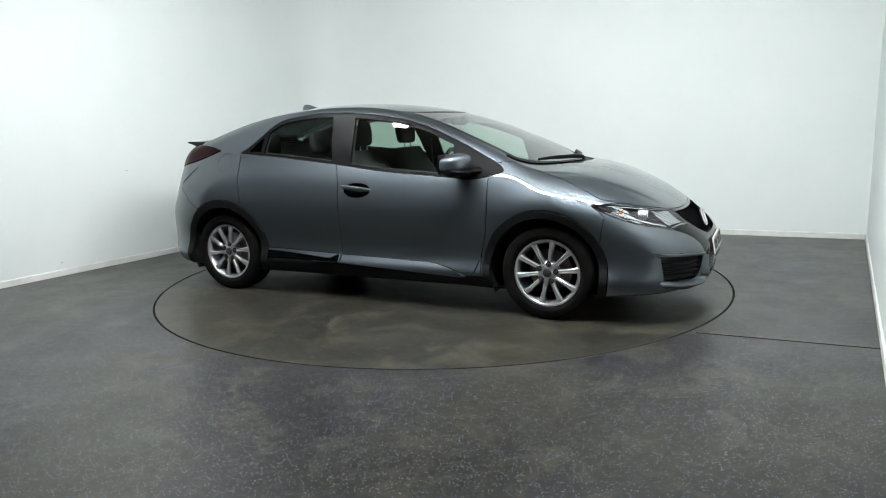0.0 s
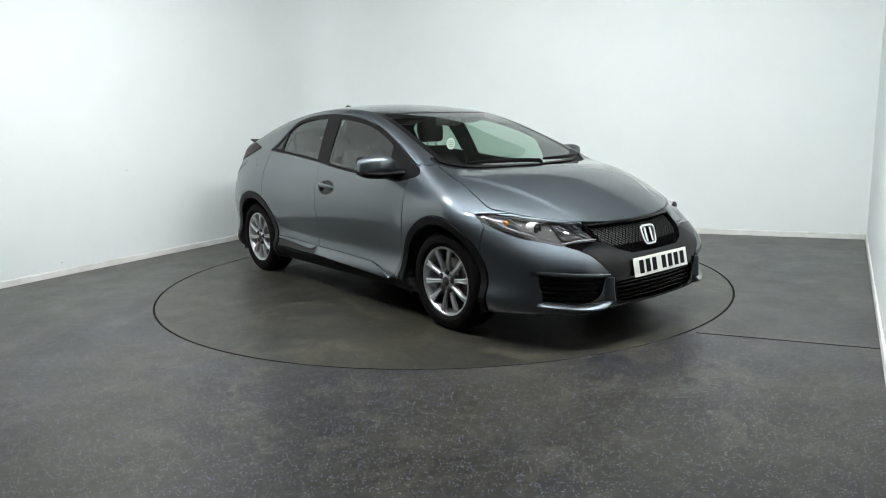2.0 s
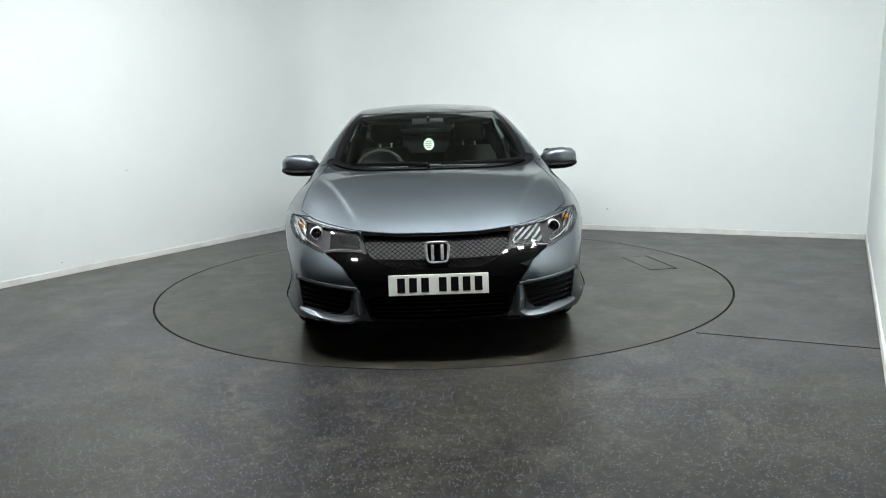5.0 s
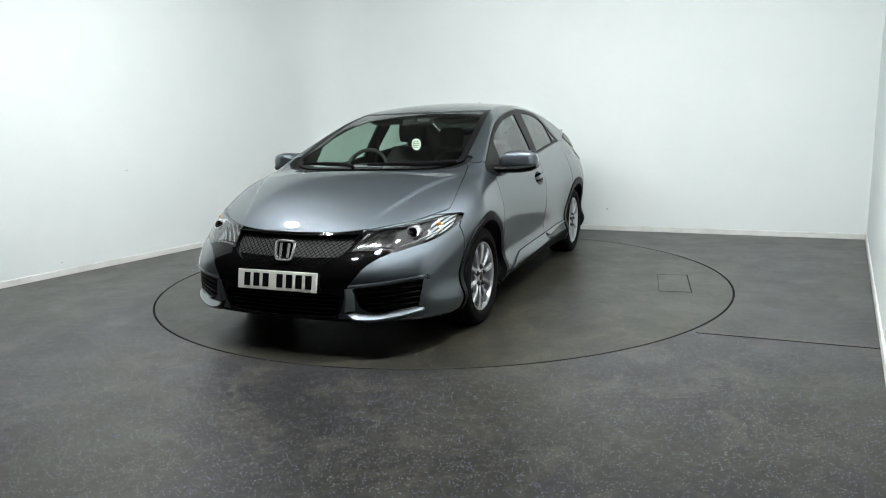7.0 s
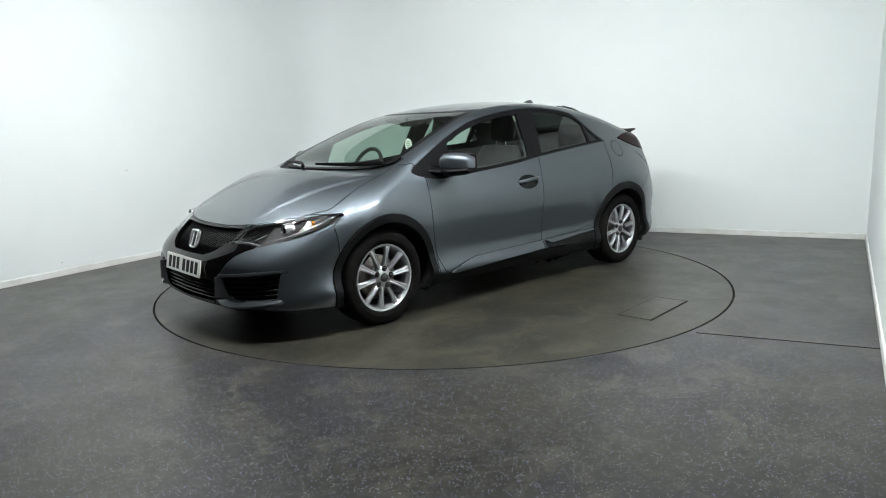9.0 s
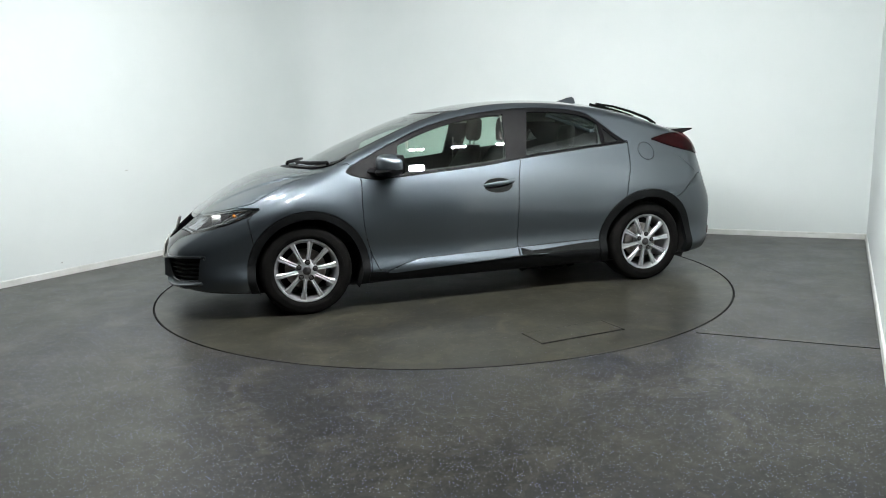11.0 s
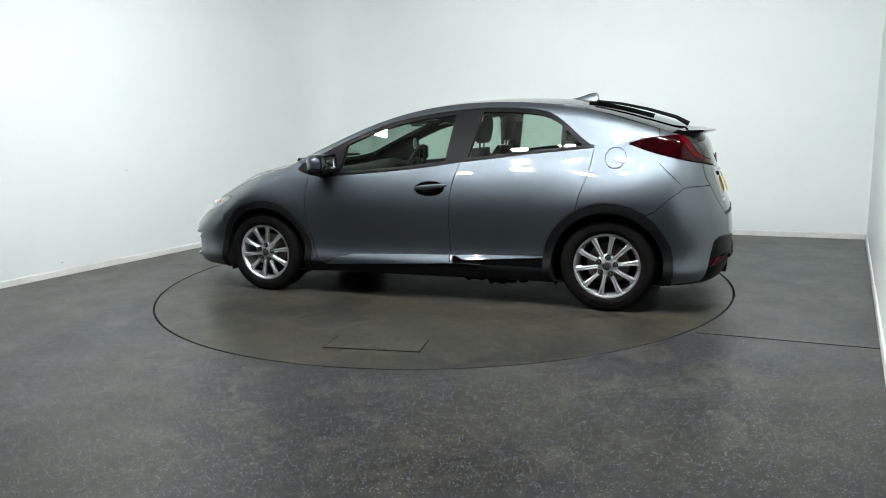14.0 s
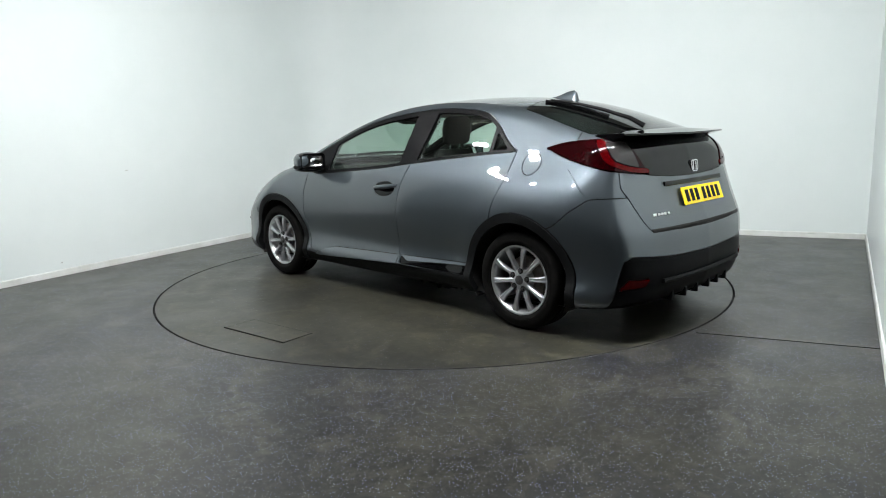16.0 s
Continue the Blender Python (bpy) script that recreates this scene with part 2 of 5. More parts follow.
scuff(-3.039, 1.133, 0.890, LEFT_NEAR, LEFT_BACK, 0.030, 0.008, 0.0, "faint grey scuff on the white wall")
scuff(-3.414, 0.488, 0.118, LEFT_NEAR, LEFT_BACK, 0.014, 0.012, 0.0, "small grey chip in the white wall paint")
scuff(1.895, 2.214, 0.244, LEFT_BACK, RIGHT_BACK, 0.022, 0.016, 0.0, "small grey chip in the white wall paint")
scuff(3.766, 1.338, 0.046, LEFT_BACK, RIGHT_BACK, 0.060, 0.009, 0.0125, "grey scrape along the white skirting")

# the back corner is rounded off, with the skirting carried round it
p1 = LEFT_BACK + (LEFT_NEAR - LEFT_BACK).normalized() * 0.60
p2 = LEFT_BACK + (RIGHT_BACK - LEFT_BACK).normalized() * 0.60
curve = [p1 * (1 - u) ** 2 + LEFT_BACK * (2 * u * (1 - u)) + p2 * u ** 2 for u in (k / 24 for k in range(25))]
behind = LEFT_BACK + Vector((-0.03, 0.09))
bm = bmesh.new()
loft(bm, [[(p.x, p.y, z) for p in curve + [behind]] for z in (-0.01, HIGH)], close=True)
tagged(part("wall_corner", bm, WALL, smooth=True), "rounded white painted corner of the studio walls", "wall", kind="structure")
bm = bmesh.new()
rows = []
for k, p in enumerate(curve):
    d = (curve[min(k + 1, 24)] - curve[max(k - 1, 0)]).normalized()
    rows.append([(p.x + d.y * o, p.y - d.x * o, z) for o, z in ((-0.004, 0.0), (0.0125, 0.0), (0.0125, 0.0505), (0.0085, 0.0565), (-0.004, 0.0575))])
loft(bm, rows, close=True)
tagged(part("baseboard", bm, SKIRT, smooth=True), "white painted skirting bent round the corner", "baseboard", kind="structure")
bm = bmesh.new()
loft(bm, [[(x, y, z) for x, y in ((-9, -10), (6, -10), (6, 5.5), (-9, 5.5))] for z in (HIGH, HIGH + 0.1)], close=True)
tagged(part("ceiling", bm, CEIL), "plain dark studio ceiling", "ceiling", kind="structure")

TABLE_R = 2.224
HOLE_R = 2.235
bm = bmesh.new()
rings = []
for r in (HOLE_R, 2.5, 3.2, 4.5, 7.0, 13.0):
    rings.append([(r * math.cos(a), r * math.sin(a), 0.0) for a in (2 * math.pi * k / 160 for k in range(160))])
loft(bm, rings, close=True, cap=False)
tagged(part("floor", bm, FLOOR), "worn dark grey speckled vinyl floor with stains", "floor", kind="structure")
bm = bmesh.new()
loft(bm, [[(r * math.cos(a), r * math.sin(a), z) for a in (2 * math.pi * k / 160 for k in range(160))] for r, z in ((2.10, -0.055), (HOLE_R + 0.001, -0.055), (HOLE_R + 0.001, -0.0005))], close=True, cap=False)
tagged(part("turntable_pit", bm, GAP), "dark pit under the round turntable gap", "pit", kind="structure")
bm = bmesh.new()
sa, sb = Vector((1.46, -1.745)), Vector((2.40, -2.16))
d = (sb - sa).normalized()
o = Vector((-d.y, d.x)) * 0.0014
loft(bm, [[(p.x + q.x, p.y + q.y, z) for q, z in ((o, 0.0005), (o * 0.5, 0.0035), (-o * 0.5, 0.0035), (-o, 0.0005))] for p in (sa, sa.lerp(sb, 0.3) + o, sa.lerp(sb, 0.7) - o, sb)])
tagged(part("floor_seam", bm, CLAD), "dark welded seam in the vinyl floor", "seam", kind="structure")

# the turntable: a flush disc with an access hatch
turntable = new("turntable")
tagged(turntable, "round flush turntable covered in stained dark vinyl", "turntable")
bm = bmesh.new()
n = 160
out = [(TABLE_R * math.cos(2 * math.pi * k / n), TABLE_R * math.sin(2 * math.pi * k / n)) for k in range(n)]
rows = [[(x * s, y * s, 0.0) for x, y in out] for s in (0.001, 0.3, 0.55, 0.75, 0.9, 0.998)]
loft(bm, rows, close=True, cap=False)
part("disc", bm, DISC, turntable)
bm = bmesh.new()
loft(bm, [[(x * q, y * q, z) for x, y in out] for q, z in ((0.998, -0.0002), (1.0, -0.004), (1.0, -0.05))], close=True, cap=False)
part("disc_edge", bm, GAP, turntable, "dark rim of the turntable")
HATCH = pose(-0.245, 1.802, 0.0, 0, 0, 6.8)
bm = bmesh.new()
box(bm, 0, 0, 0, 0.560, 0.218, 0.006, 0.002, 1, HATCH)
part("hatch_cover", bm, DISC, turntable, "rectangular vinyl-covered access hatch, slightly lifted")
# dark bars along the hatch joints; the tall one draws the lifted edge's shadow line
for x, y, lx, ly, hz in ((0, 0.113, 0.580, 0.008, 0.011), (0, -0.1115, 0.575, 0.003, 0.003), (0.284, 0, 0.004, 0.222, 0.003), (-0.284, 0, 0.007, 0.222, 0.006)):
    bm = bmesh.new()
    box(bm, 0, 0, 0, lx, ly, hz, 0, 1, HATCH @ Matrix.Translation((x, y, 0)))
    part("hatch_gap_shade", bm, GAP, turntable)


# rows of small floodlights under the ceiling, tipped towards the walls and the car
def floodlight(m, tip):
    thing = new("floodlight")
    thing.matrix_basis = m
    bm = bmesh.new()
    bmesh.ops.create_cone(bm, cap_ends=True, segments=24, radius1=0.05, radius2=0.055, depth=0.02, matrix=pose(0, 0, -0.010))
    part("ceiling_plate", bm, SKIRT, thing, "", True)
    bm = bmesh.new()
    tube(bm, [(0, 0, -0.015), (0, 0, -0.12)], 0.012, 10, 1.0, (1, 0, 0))
    part("stem", bm, SKIRT, thing, "", True)
    head = Matrix.Translation((0, 0, -0.15)) @ pose(0, 0, 0, tip)
    w, h, e = 0.088, 0.048, 0.005
    bm = bmesh.new()
    box(bm, 0, 0, 0, 2 * w, 2 * h, 0.04, 0.008, 2, head @ Matrix.Translation((0, 0, 0.018)))
    part("housing", bm, SKIRT, thing, "", True)
    bm = bmesh.new()
    box(bm, 0, 0, 0, 2 * (w - e), 2 * (h - e), 0.008, 0, 1, head @ Matrix.Translation((0, 0, -0.006)))
    part("diffuser", bm, PANEL_GLOW, thing, "glowing white diffuser")
    return tagged(thing, "small white floodlight tipped towards the wall, lit", "floodlight", group="studio floodlights")


# an arc of lamps round the front of the turntable
LAMPS = ((1.88, -1.70), (1.40, -1.92), (0.96, -2.12), (0.55, -2.25), (-0.12, -2.30), (-0.64, -2.30), (-1.35, -2.30), (-1.85, -1.25), (-2.30, -0.66))
TIP, AIM = 32, Vector((0.2, 1.3))
first = None
for x, y in LAMPS:
    m = pose(x, y, HIGH, 0, 0, math.degrees(math.atan2(x - AIM.x, AIM.y - y)))
    if first is None:
        first = floodlight(m, TIP)
    else:
        copy_thing(first, m)
# ---- the shape of the car's body: one smooth closed form, x forward, y to its left, z up ----
def spline(xs, ys):
    """A natural cubic through the knots, straight beyond them."""
    xs, ys = np.array(xs, float), np.array(ys, float)
    if xs[0] > xs[-1]:
        xs, ys = xs[::-1], ys[::-1]
    n, h = len(xs), np.diff(xs)
    a, b = np.zeros((n, n)), np.zeros(n)
    a[0, 0] = a[-1, -1] = 1
    for i in range(1, n - 1):
        a[i, i - 1:i + 2] = h[i - 1], 2 * (h[i - 1] + h[i]), h[i]
        b[i] = 6 * ((ys[i + 1] - ys[i]) / h[i] - (ys[i] - ys[i - 1]) / h[i - 1])
    m = np.linalg.solve(a, b)

    def f(x):
        x = np.asarray(x, float)
        c = np.clip(x, xs[0], xs[-1])
        i = np.clip(np.searchsorted(xs, c) - 1, 0, n - 2)
        d, e, w = c - xs[i], xs[i + 1] - c, h[i]
        y = (m[i] * e ** 3 + m[i + 1] * d ** 3) / (6 * w) + (ys[i] / w - m[i] * w / 6) * e + (ys[i + 1] / w - m[i + 1] * w / 6) * d
        lo = (ys[1] - ys[0]) / h[0] - h[0] * (2 * m[0] + m[1]) / 6
        hi = (ys[-1] - ys[-2]) / h[-1] + h[-1] * (m[-2] + 2 * m[-1]) / 6
        return y + np.where(x < xs[0], (x - xs[0]) * lo, 0) + np.where(x > xs[-1], (x - xs[-1]) * hi, 0)
    return f


def smax(a, b, k):
    h = np.clip(0.5 + 0.5 * (a - b) / k, 0, 1)
    return b + (a - b) * h + k * h * (1 - h)


# top line at the centre; crown: how far the top falls at 0.6 m from the centre
TOP = spline([2.10, 1.96, 1.87, 1.73, 1.55, 1.35, 1.15, 1.02, 0.85, 0.59, 0.355, 0.12, -0.107, -0.336, -0.563, -0.79, -1.02, -1.24, -1.43, -1.75, -2.02, -2.2],
             [0.52, 0.63, 0.70, 0.787, 0.868, 0.925, 0.962, 0.995, 1.075, 1.19, 1.28, 1.346, 1.388, 1.411, 1.419, 1.416, 1.402, 1.375, 1.335, 1.235, 1.135, 1.06])
CROWN = spline([2.1, 1.9, 1.5, 1.1, 0.8, 0.4, 0.0, -0.6, -1.2, -1.6, -2.1], [0.02, 0.032, 0.045, 0.032, 0.036, 0.040, 0.040, 0.050, 0.075, 0.078, 0.06])
# widest half width along the car, and how the side falls in with height
WIDE = spline([2.2, 1.9, 1.6, 1.2, 0.8, 0.3, -0.4, -1.0, -1.4, -1.7, -1.95, -2.2], [0.83, 0.855, 0.882, 0.895, 0.896, 0.898, 0.900, 0.898, 0.898, 0.890, 0.866, 0.82])
FALL = spline([0.10, 0.20, 0.265, 0.325, 0.40, 0.50, 0.60, 0.70, 0.80, 0.90, 0.97, 1.07, 1.20, 1.33, 1.45], [0.075, 0.04, 0.014, 0.033, 0.047, 0.034, 0.021, 0.022, 0.044, 0.082, 0.118, 0.165, 0.232, 0.302, 0.38])
# front and rear faces: x at the centre by height, and how far they fall back towards the sides
NOSE = spline([0.12, 0.20, 0.30, 0.40, 0.48, 0.54, 0.60, 0.66, 0.75, 0.9], [2.05, 2.095, 2.112, 2.115, 2.10, 2.062, 2.003, 1.938, 1.81, 1.55])
NOSE_PLAN = spline([0.0, 0.25, 0.43, 0.60, 0.77, 0.86, 0.95], [0.0, 0.012, 0.042, 0.118, 0.255, 0.375, 0.55])
TAIL = spline([0.12, 0.20, 0.28, 0.38, 0.52, 0.62, 0.70, 0.78, 0.90, 1.02, 1.12, 1.25], [-2.08, -2.15, -2.19, -2.205, -2.20, -2.185, -2.155, -2.125, -2.085, -2.05, -2.015, -1.95])
TAIL_PLAN = spline([0.0, 0.30, 0.50, 0.65, 0.78, 0.86, 0.95], [0.0, 0.014, 0.038, 0.078, 0.150, 0.240, 0.42])
HUB_F, HUB_R, HUB_Y, HUB_Z = 1.189, -1.416, 0.857, 0.300


def body(p):
    """Below nought inside the body, above outside."""
    x, y, z = p[..., 0], np.abs(p[..., 1]), p[..., 2]
    top = z - TOP(x) + CROWN(x) * (y / 0.6) ** 2 * 0.94
    crease = 0.647 - 0.42 * (x - 1.304)
    top = top - 0.015 / (1 + np.exp(np.clip((y - crease) / 0.006, -40, 40))) * np.clip((x - 1.02) / 0.25, 0, 1) * np.clip((1.86 - x) / 0.2, 0, 1)
    fall = FALL(z)
    flare = 0.0
    for hx in (HUB_F, HUB_R):
        r = np.hypot(x - hx, (z - HUB_Z) * 1.0)
        flare = flare + 0.016 * np.exp(-((r - 0.40) / 0.14) ** 2)
    waist = np.clip((z - 0.62) / 0.3, 0, 1)
    hip = 0.030 * np.exp(-((x + 1.62) / 0.42) ** 2) * np.exp(-((z - 0.79) / 0.19) ** 2)
    fender = 0.044 * np.exp(-((x - 1.44) / 0.34) ** 2) * np.exp(-((z - 0.755) / 0.13) ** 2)
    side = (y - WIDE(x) + fall - flare - hip - fender) * 0.93
    cheek = 0.022 * np.exp(-((z - 0.445) / 0.075) ** 2) * np.exp(-((y - 0.62) / 0.15) ** 2)
    front = (x - NOSE(z) + NOSE_PLAN(y) - cheek) * 0.78
    rear = (TAIL(z) + TAIL_PLAN(y) - x) * 0.85
    kt = 0.052 + 0.058 * np.clip((x - 0.9) / 0.5, 0, 1)
    d = smax(side, top, kt)
    d = smax(d, front, 0.09)
    d = smax(d, rear, 0.085)
    low = 0.17 + 0.03 * np.clip((np.abs(x) - 1.5) / 0.6, 0, 1)
    return smax(d, low - z, 0.03)


def slope(f, p, h=1e-4):
    g = np.empty_like(p)
    for i in range(3):
        e = np.zeros(3)
        e[i] = h
        g[..., i] = (f(p + e) - f(p - e)) / (2 * h)
    return g


def nets(f, lo, hi, h):
    """A quad mesh on f = 0 by surface nets; the first layer of cells lies on y = 0."""
    n = [int(round((hi[i] - lo[i]) / h)) + 1 for i in range(3)]
    ax = [lo[i] + h * np.arange(n[i]) for i in range(3)]
    ax[1] = -h / 2 + h * np.arange(n[1])
    g = np.stack(np.meshgrid(*ax, indexing="ij"), -1)
    v = f(g)
    s = v < 0
    c = [m - 1 for m in n]
    tot, cnt = np.zeros((*c, 3)), np.zeros(c)
    corner = [(i, j, k) for i in (0, 1) for j in (0, 1) for k in (0, 1)]
    for a in corner:
        for d in range(3):
            if a[d]:
                continue
            b = list(a)
            b[d] = 1
            sa = tuple(slice(a[i], a[i] + c[i]) for i in range(3))
            sb = tuple(slice(b[i], b[i] + c[i]) for i in range(3))
            cross = s[sa] != s[sb]
            w = np.where(cross, v[sa] / np.where(cross, v[sa] - v[sb], 1), 0)
            q = g[sa] + w[..., None] * (g[sb] - g[sa])
            tot += np.where(cross[..., None], q, 0)
            cnt += cross
    idx = -np.ones(c, int)
    on = cnt > 0
    idx[on] = np.arange(on.sum())
    verts = tot[on] / cnt[on][:, None]
    faces = []
    for d in range(3):
        u, w = (d + 1) % 3, (d + 2) % 3
        a = [slice(1, m - 1) for m in n]
        a[d] = slice(0, n[d] - 1)
        b = list(a)
        b[d] = slice(1, n[d])
        sa, sb = s[tuple(a)], s[tuple(b)]
        where = np.argwhere(sa != sb)
        flip = sa[tuple(where.T)]
        base = where + np.array([0 if i == d else 1 for i in range(3)])
        quad = []
        for du, dw in ((0, 0), (1, 0), (1, 1), (0, 1)):
            o = base.copy()
            o[:, u] -= 1 - du
            o[:, w] -= 1 - dw
            quad.append(idx[tuple(o.T)])
        quad = np.stack(quad, 1)
        quad[~flip] = quad[~flip][:, ::-1]
        faces.append(quad)
    return verts, np.concatenate(faces)


def settle(f, verts, faces, rounds=4):
    """Even out the mesh and lay its vertices exactly on f = 0."""
    mid = np.abs(verts[:, 1]) < 1e-6
    for r in range(rounds + 1):
        if r:
            tot, cnt = np.zeros_like(verts), np.zeros(len(verts))
            for i in range(4):
                for j in (1, 3):
                    np.add.at(tot, faces[:, i], verts[faces[:, (i + j) % 4]])
                    np.add.at(cnt, faces[:, i], 1)
            verts = verts * 0.5 + 0.5 * tot / np.maximum(cnt, 1)[:, None]
        for _ in range(4):
            g = slope(f, verts)
            verts = verts - g * (f(verts) / np.maximum((g * g).sum(-1), 0.05))[:, None]
            verts[mid, 1] = 0
    return verts
# ---- cutting the body into panels ----
def curve(pts, n=5, closed=True):
    """A smooth line through the points; a point given twice makes a corner."""
    p = np.array(pts, float)
    k, out = len(p), []
    for i in range(k if closed else k - 1):
        a, b, c, d = (p[(i + j) % k] if closed else p[min(max(i + j, 0), k - 1)] for j in (-1, 0, 1, 2))
        if np.allclose(b, c):
            continue
        for s in np.arange(n) / n:
            out.append(0.5 * (2 * b + (c - a) * s + (2 * a - 5 * b + 4 * c - d) * s * s + (3 * b - a - 3 * c + d) * s ** 3))
    if not closed:
        out.append(p[-1])
    return np.array(out)


def inside(poly, q):
    """Signed distance to a closed line: below nought inside."""
    best, odd = np.full(len(q), 1e9), np.zeros(len(q), bool)
    for a, b in zip(poly, np.roll(poly, -1, 0)):
        e = b - a
        w = q - a
        s = np.clip((w @ e) / max(e @ e, 1e-12), 0, 1)
        best = np.minimum(best, ((w - s[:, None] * e) ** 2).sum(1))
        if a[1] != b[1]:
            hit = (a[1] > q[:, 1]) != (b[1] > q[:, 1])
            odd ^= hit & (q[:, 0] < e[0] * (q[:, 1] - a[1]) / e[1] + a[0])
    return np.where(odd, -1, 1) * np.sqrt(best)


VIEWS = {"side": lambda c: c[:, [0, 2]], "end": lambda c: c[:, [1, 2]], "top": lambda c: c[:, [0, 1]],
         "front_corner": lambda c: np.stack([c[:, 0] - c[:, 1], c[:, 2]], 1), "rear_corner": lambda c: np.stack([-c[:, 0] - c[:, 1], c[:, 2]], 1)}


class Patch:
    """A stretch of the body: a closed line in one view, on the part of the body where where() holds."""
    def __init__(self, view, pts, where, smooth=5, grow=0.0):
        self.view, self.where, self.grow = view, where, grow
        self.poly = curve(pts, smooth) if smooth else np.array(pts, float)

    def dist(self, c):
        return inside(self.poly, VIEWS[self.view](c)) - self.grow

    def holds(self, c):
        return (self.dist(c) < 0) & self.where(c)


def ring_pts(cx, cz, r, n=48):
    return [(cx + r * math.cos(i * 2 * math.pi / n), cz + r * math.sin(i * 2 * math.pi / n)) for i in range(n)]


def cut(bm, patch):
    """Split the faces of bm along the line of the patch."""
    bm.verts.index_update()
    verts = list(bm.verts)
    co = np.array([v.co[:] for v in verts])
    val, ok = patch.dist(co), patch.where(co)
    val[np.abs(val) < 0.0012] = 0
    on = {v for v, d, o in zip(verts, val, ok) if d == 0 and o}
    for e in list(bm.edges):
        a, b = e.verts
        va, vb = val[a.index], val[b.index]
        if va * vb < 0 and ok[a.index] and ok[b.index]:
            on.add(bmesh.utils.edge_split(e, a, va / (va - vb))[1])
    for f in {f for v in on for f in v.link_faces}:
        hit = [v for v in f.verts if v in on]
        if len(hit) >= 2:
            for i in range(len(hit)):
                a, b = hit[i], hit[(i + 1) % len(hit)]
                if not any(b in e.verts for e in a.link_edges) and a in f.verts and b in f.verts:
                    try:
                        bmesh.utils.face_split(f, a, b)
                    except ValueError:
                        pass
                    break


FRONT = lambda c: c[:, 0] > 1.30
REAR = lambda c: c[:, 0] < -1.45
REAR_IN = lambda c: (c[:, 0] < -1.72)
FLANK = lambda c: (c[:, 1] > 0.45) & (c[:, 0] > -1.90) & (c[:, 0] < 1.75)
ABOVE = lambda c: (c[:, 2] > 0.55) & (c[:, 0] > -1.99)
ARCH_F, ARCH_R = (1.168, 0.298), (-1.412, 0.298)
WIN_TOP = [(0.888, 0.94), (0.715, 1.040), (0.553, 1.116), (0.305, 1.218), (0.097, 1.277), (-0.11, 1.312), (-0.316, 1.334), (-0.522, 1.345), (-0.726, 1.339), (-0.928, 1.316),
           (-1.025, 1.285), (-1.118, 1.218), (-1.211, 1.136), (-1.305, 1.068)]
WIN_LOW = [(-1.285, 1.060), (-0.904, 1.027), (-0.383, 0.975), (-0.103, 0.940), (0.297, 0.908), (0.537, 0.891), (0.698, 0.884)]
wt, wl = spline(*zip(*WIN_TOP)), spline(*zip(*WIN_LOW))
P = {}
P["arch_hole_f"] = Patch("side", ring_pts(*ARCH_F, 0.352), FLANK, 0)
P["arch_hole_r"] = Patch("side", ring_pts(*ARCH_R, 0.355), FLANK, 0)
P["arch_f"] = Patch("side", ring_pts(*ARCH_F, 0.405), FLANK, 0)
P["arch_r"] = Patch("side", ring_pts(*ARCH_R, 0.415), FLANK, 0)
P["pane_f"] = Patch("side", [(x, wt(x) - 0.035) for x in np.linspace(0.50, -0.325, 14)] + [(-0.285, wl(-0.285) + 0.022)] + [(x, wl(x) + 0.022) for x in np.linspace(-0.2, 0.53, 8)], FLANK, 0)
P["pane_r"] = Patch("side", [(x, wt(x) - 0.032) for x in np.linspace(-0.53, -1.09, 14)] + [(-1.09, wl(-1.09) + 0.02)] + [(x, wl(x) + 0.02) for x in np.linspace(-1.0, -0.455, 8)], FLANK, 0)
P["pane_q"] = Patch("side", [(-1.125, 1.175), (-1.125, wl(-1.125) + 0.025), (-1.235, wl(-1.235) + 0.022)], FLANK, 0)
P["surround"] = Patch("side", WIN_TOP + [(-1.315, 1.062)] + WIN_LOW, FLANK, 3)
P["fuel_flap"] = Patch("side", ring_pts(-1.455, 0.995, 0.066, 40), FLANK, 0)
P["cup"] = Patch("side", [(-0.195 + 0.108 * math.cos(a), 0.800 + 0.050 * math.sin(a)) for a in np.linspace(0, 6.283, 33)[:-1]], FLANK, 0)
P["wedge"] = Patch("side", [(-0.362, 0.338), (-0.44, 0.303), (-1.2, 0.352), (-1.2, 0.27), (-0.362, 0.284)], FLANK, 0)
P["lip_f"] = Patch("side", [(0.64, 0.255), (0.52, 0.295), (0.396, 0.322), (0.0, 0.333), (-0.340, 0.340), (-0.340, 0.20), (0.64, 0.20)], FLANK, 0)
P["lip_r"] = Patch("side", [(-0.344, 0.340), (-0.7, 0.350), (-1.2, 0.364), (-1.2, 0.20), (-0.344, 0.20)], FLANK, 0)
P["door_f"] = Patch("side", [(0.79, 0.97), (0.786, 0.878), (0.795, 0.715), (0.787, 0.555), (0.748, 0.391), (0.70, 0.27), (0.70, 0.27), (0.60, 0.242), (0.3, 0.258), (-0.342, 0.282), (-0.342, 0.282),
                             (-0.341, 0.607), (-0.362, 0.841), (-0.42, 1.02), (-0.42, 1.02), (0.2, 1.0)], FLANK)
P["door_r"] = Patch("side", [(-0.42, 1.02), (-0.362, 0.841), (-0.341, 0.607), (-0.342, 0.282), (-0.342, 0.282), (-0.70, 0.284), (-1.22, 0.286), (-1.22, 0.286), (-1.222, 0.685), (-1.285, 0.895),
                             (-1.318, 1.08), (-1.318, 1.08)], FLANK)
P["sill"] = Patch("side", [(0.80, 0.262), (0.60, 0.242), (-0.342, 0.278), (-1.05, 0.282), (-1.05, 0.05), (0.80, 0.05)], FLANK, 0)
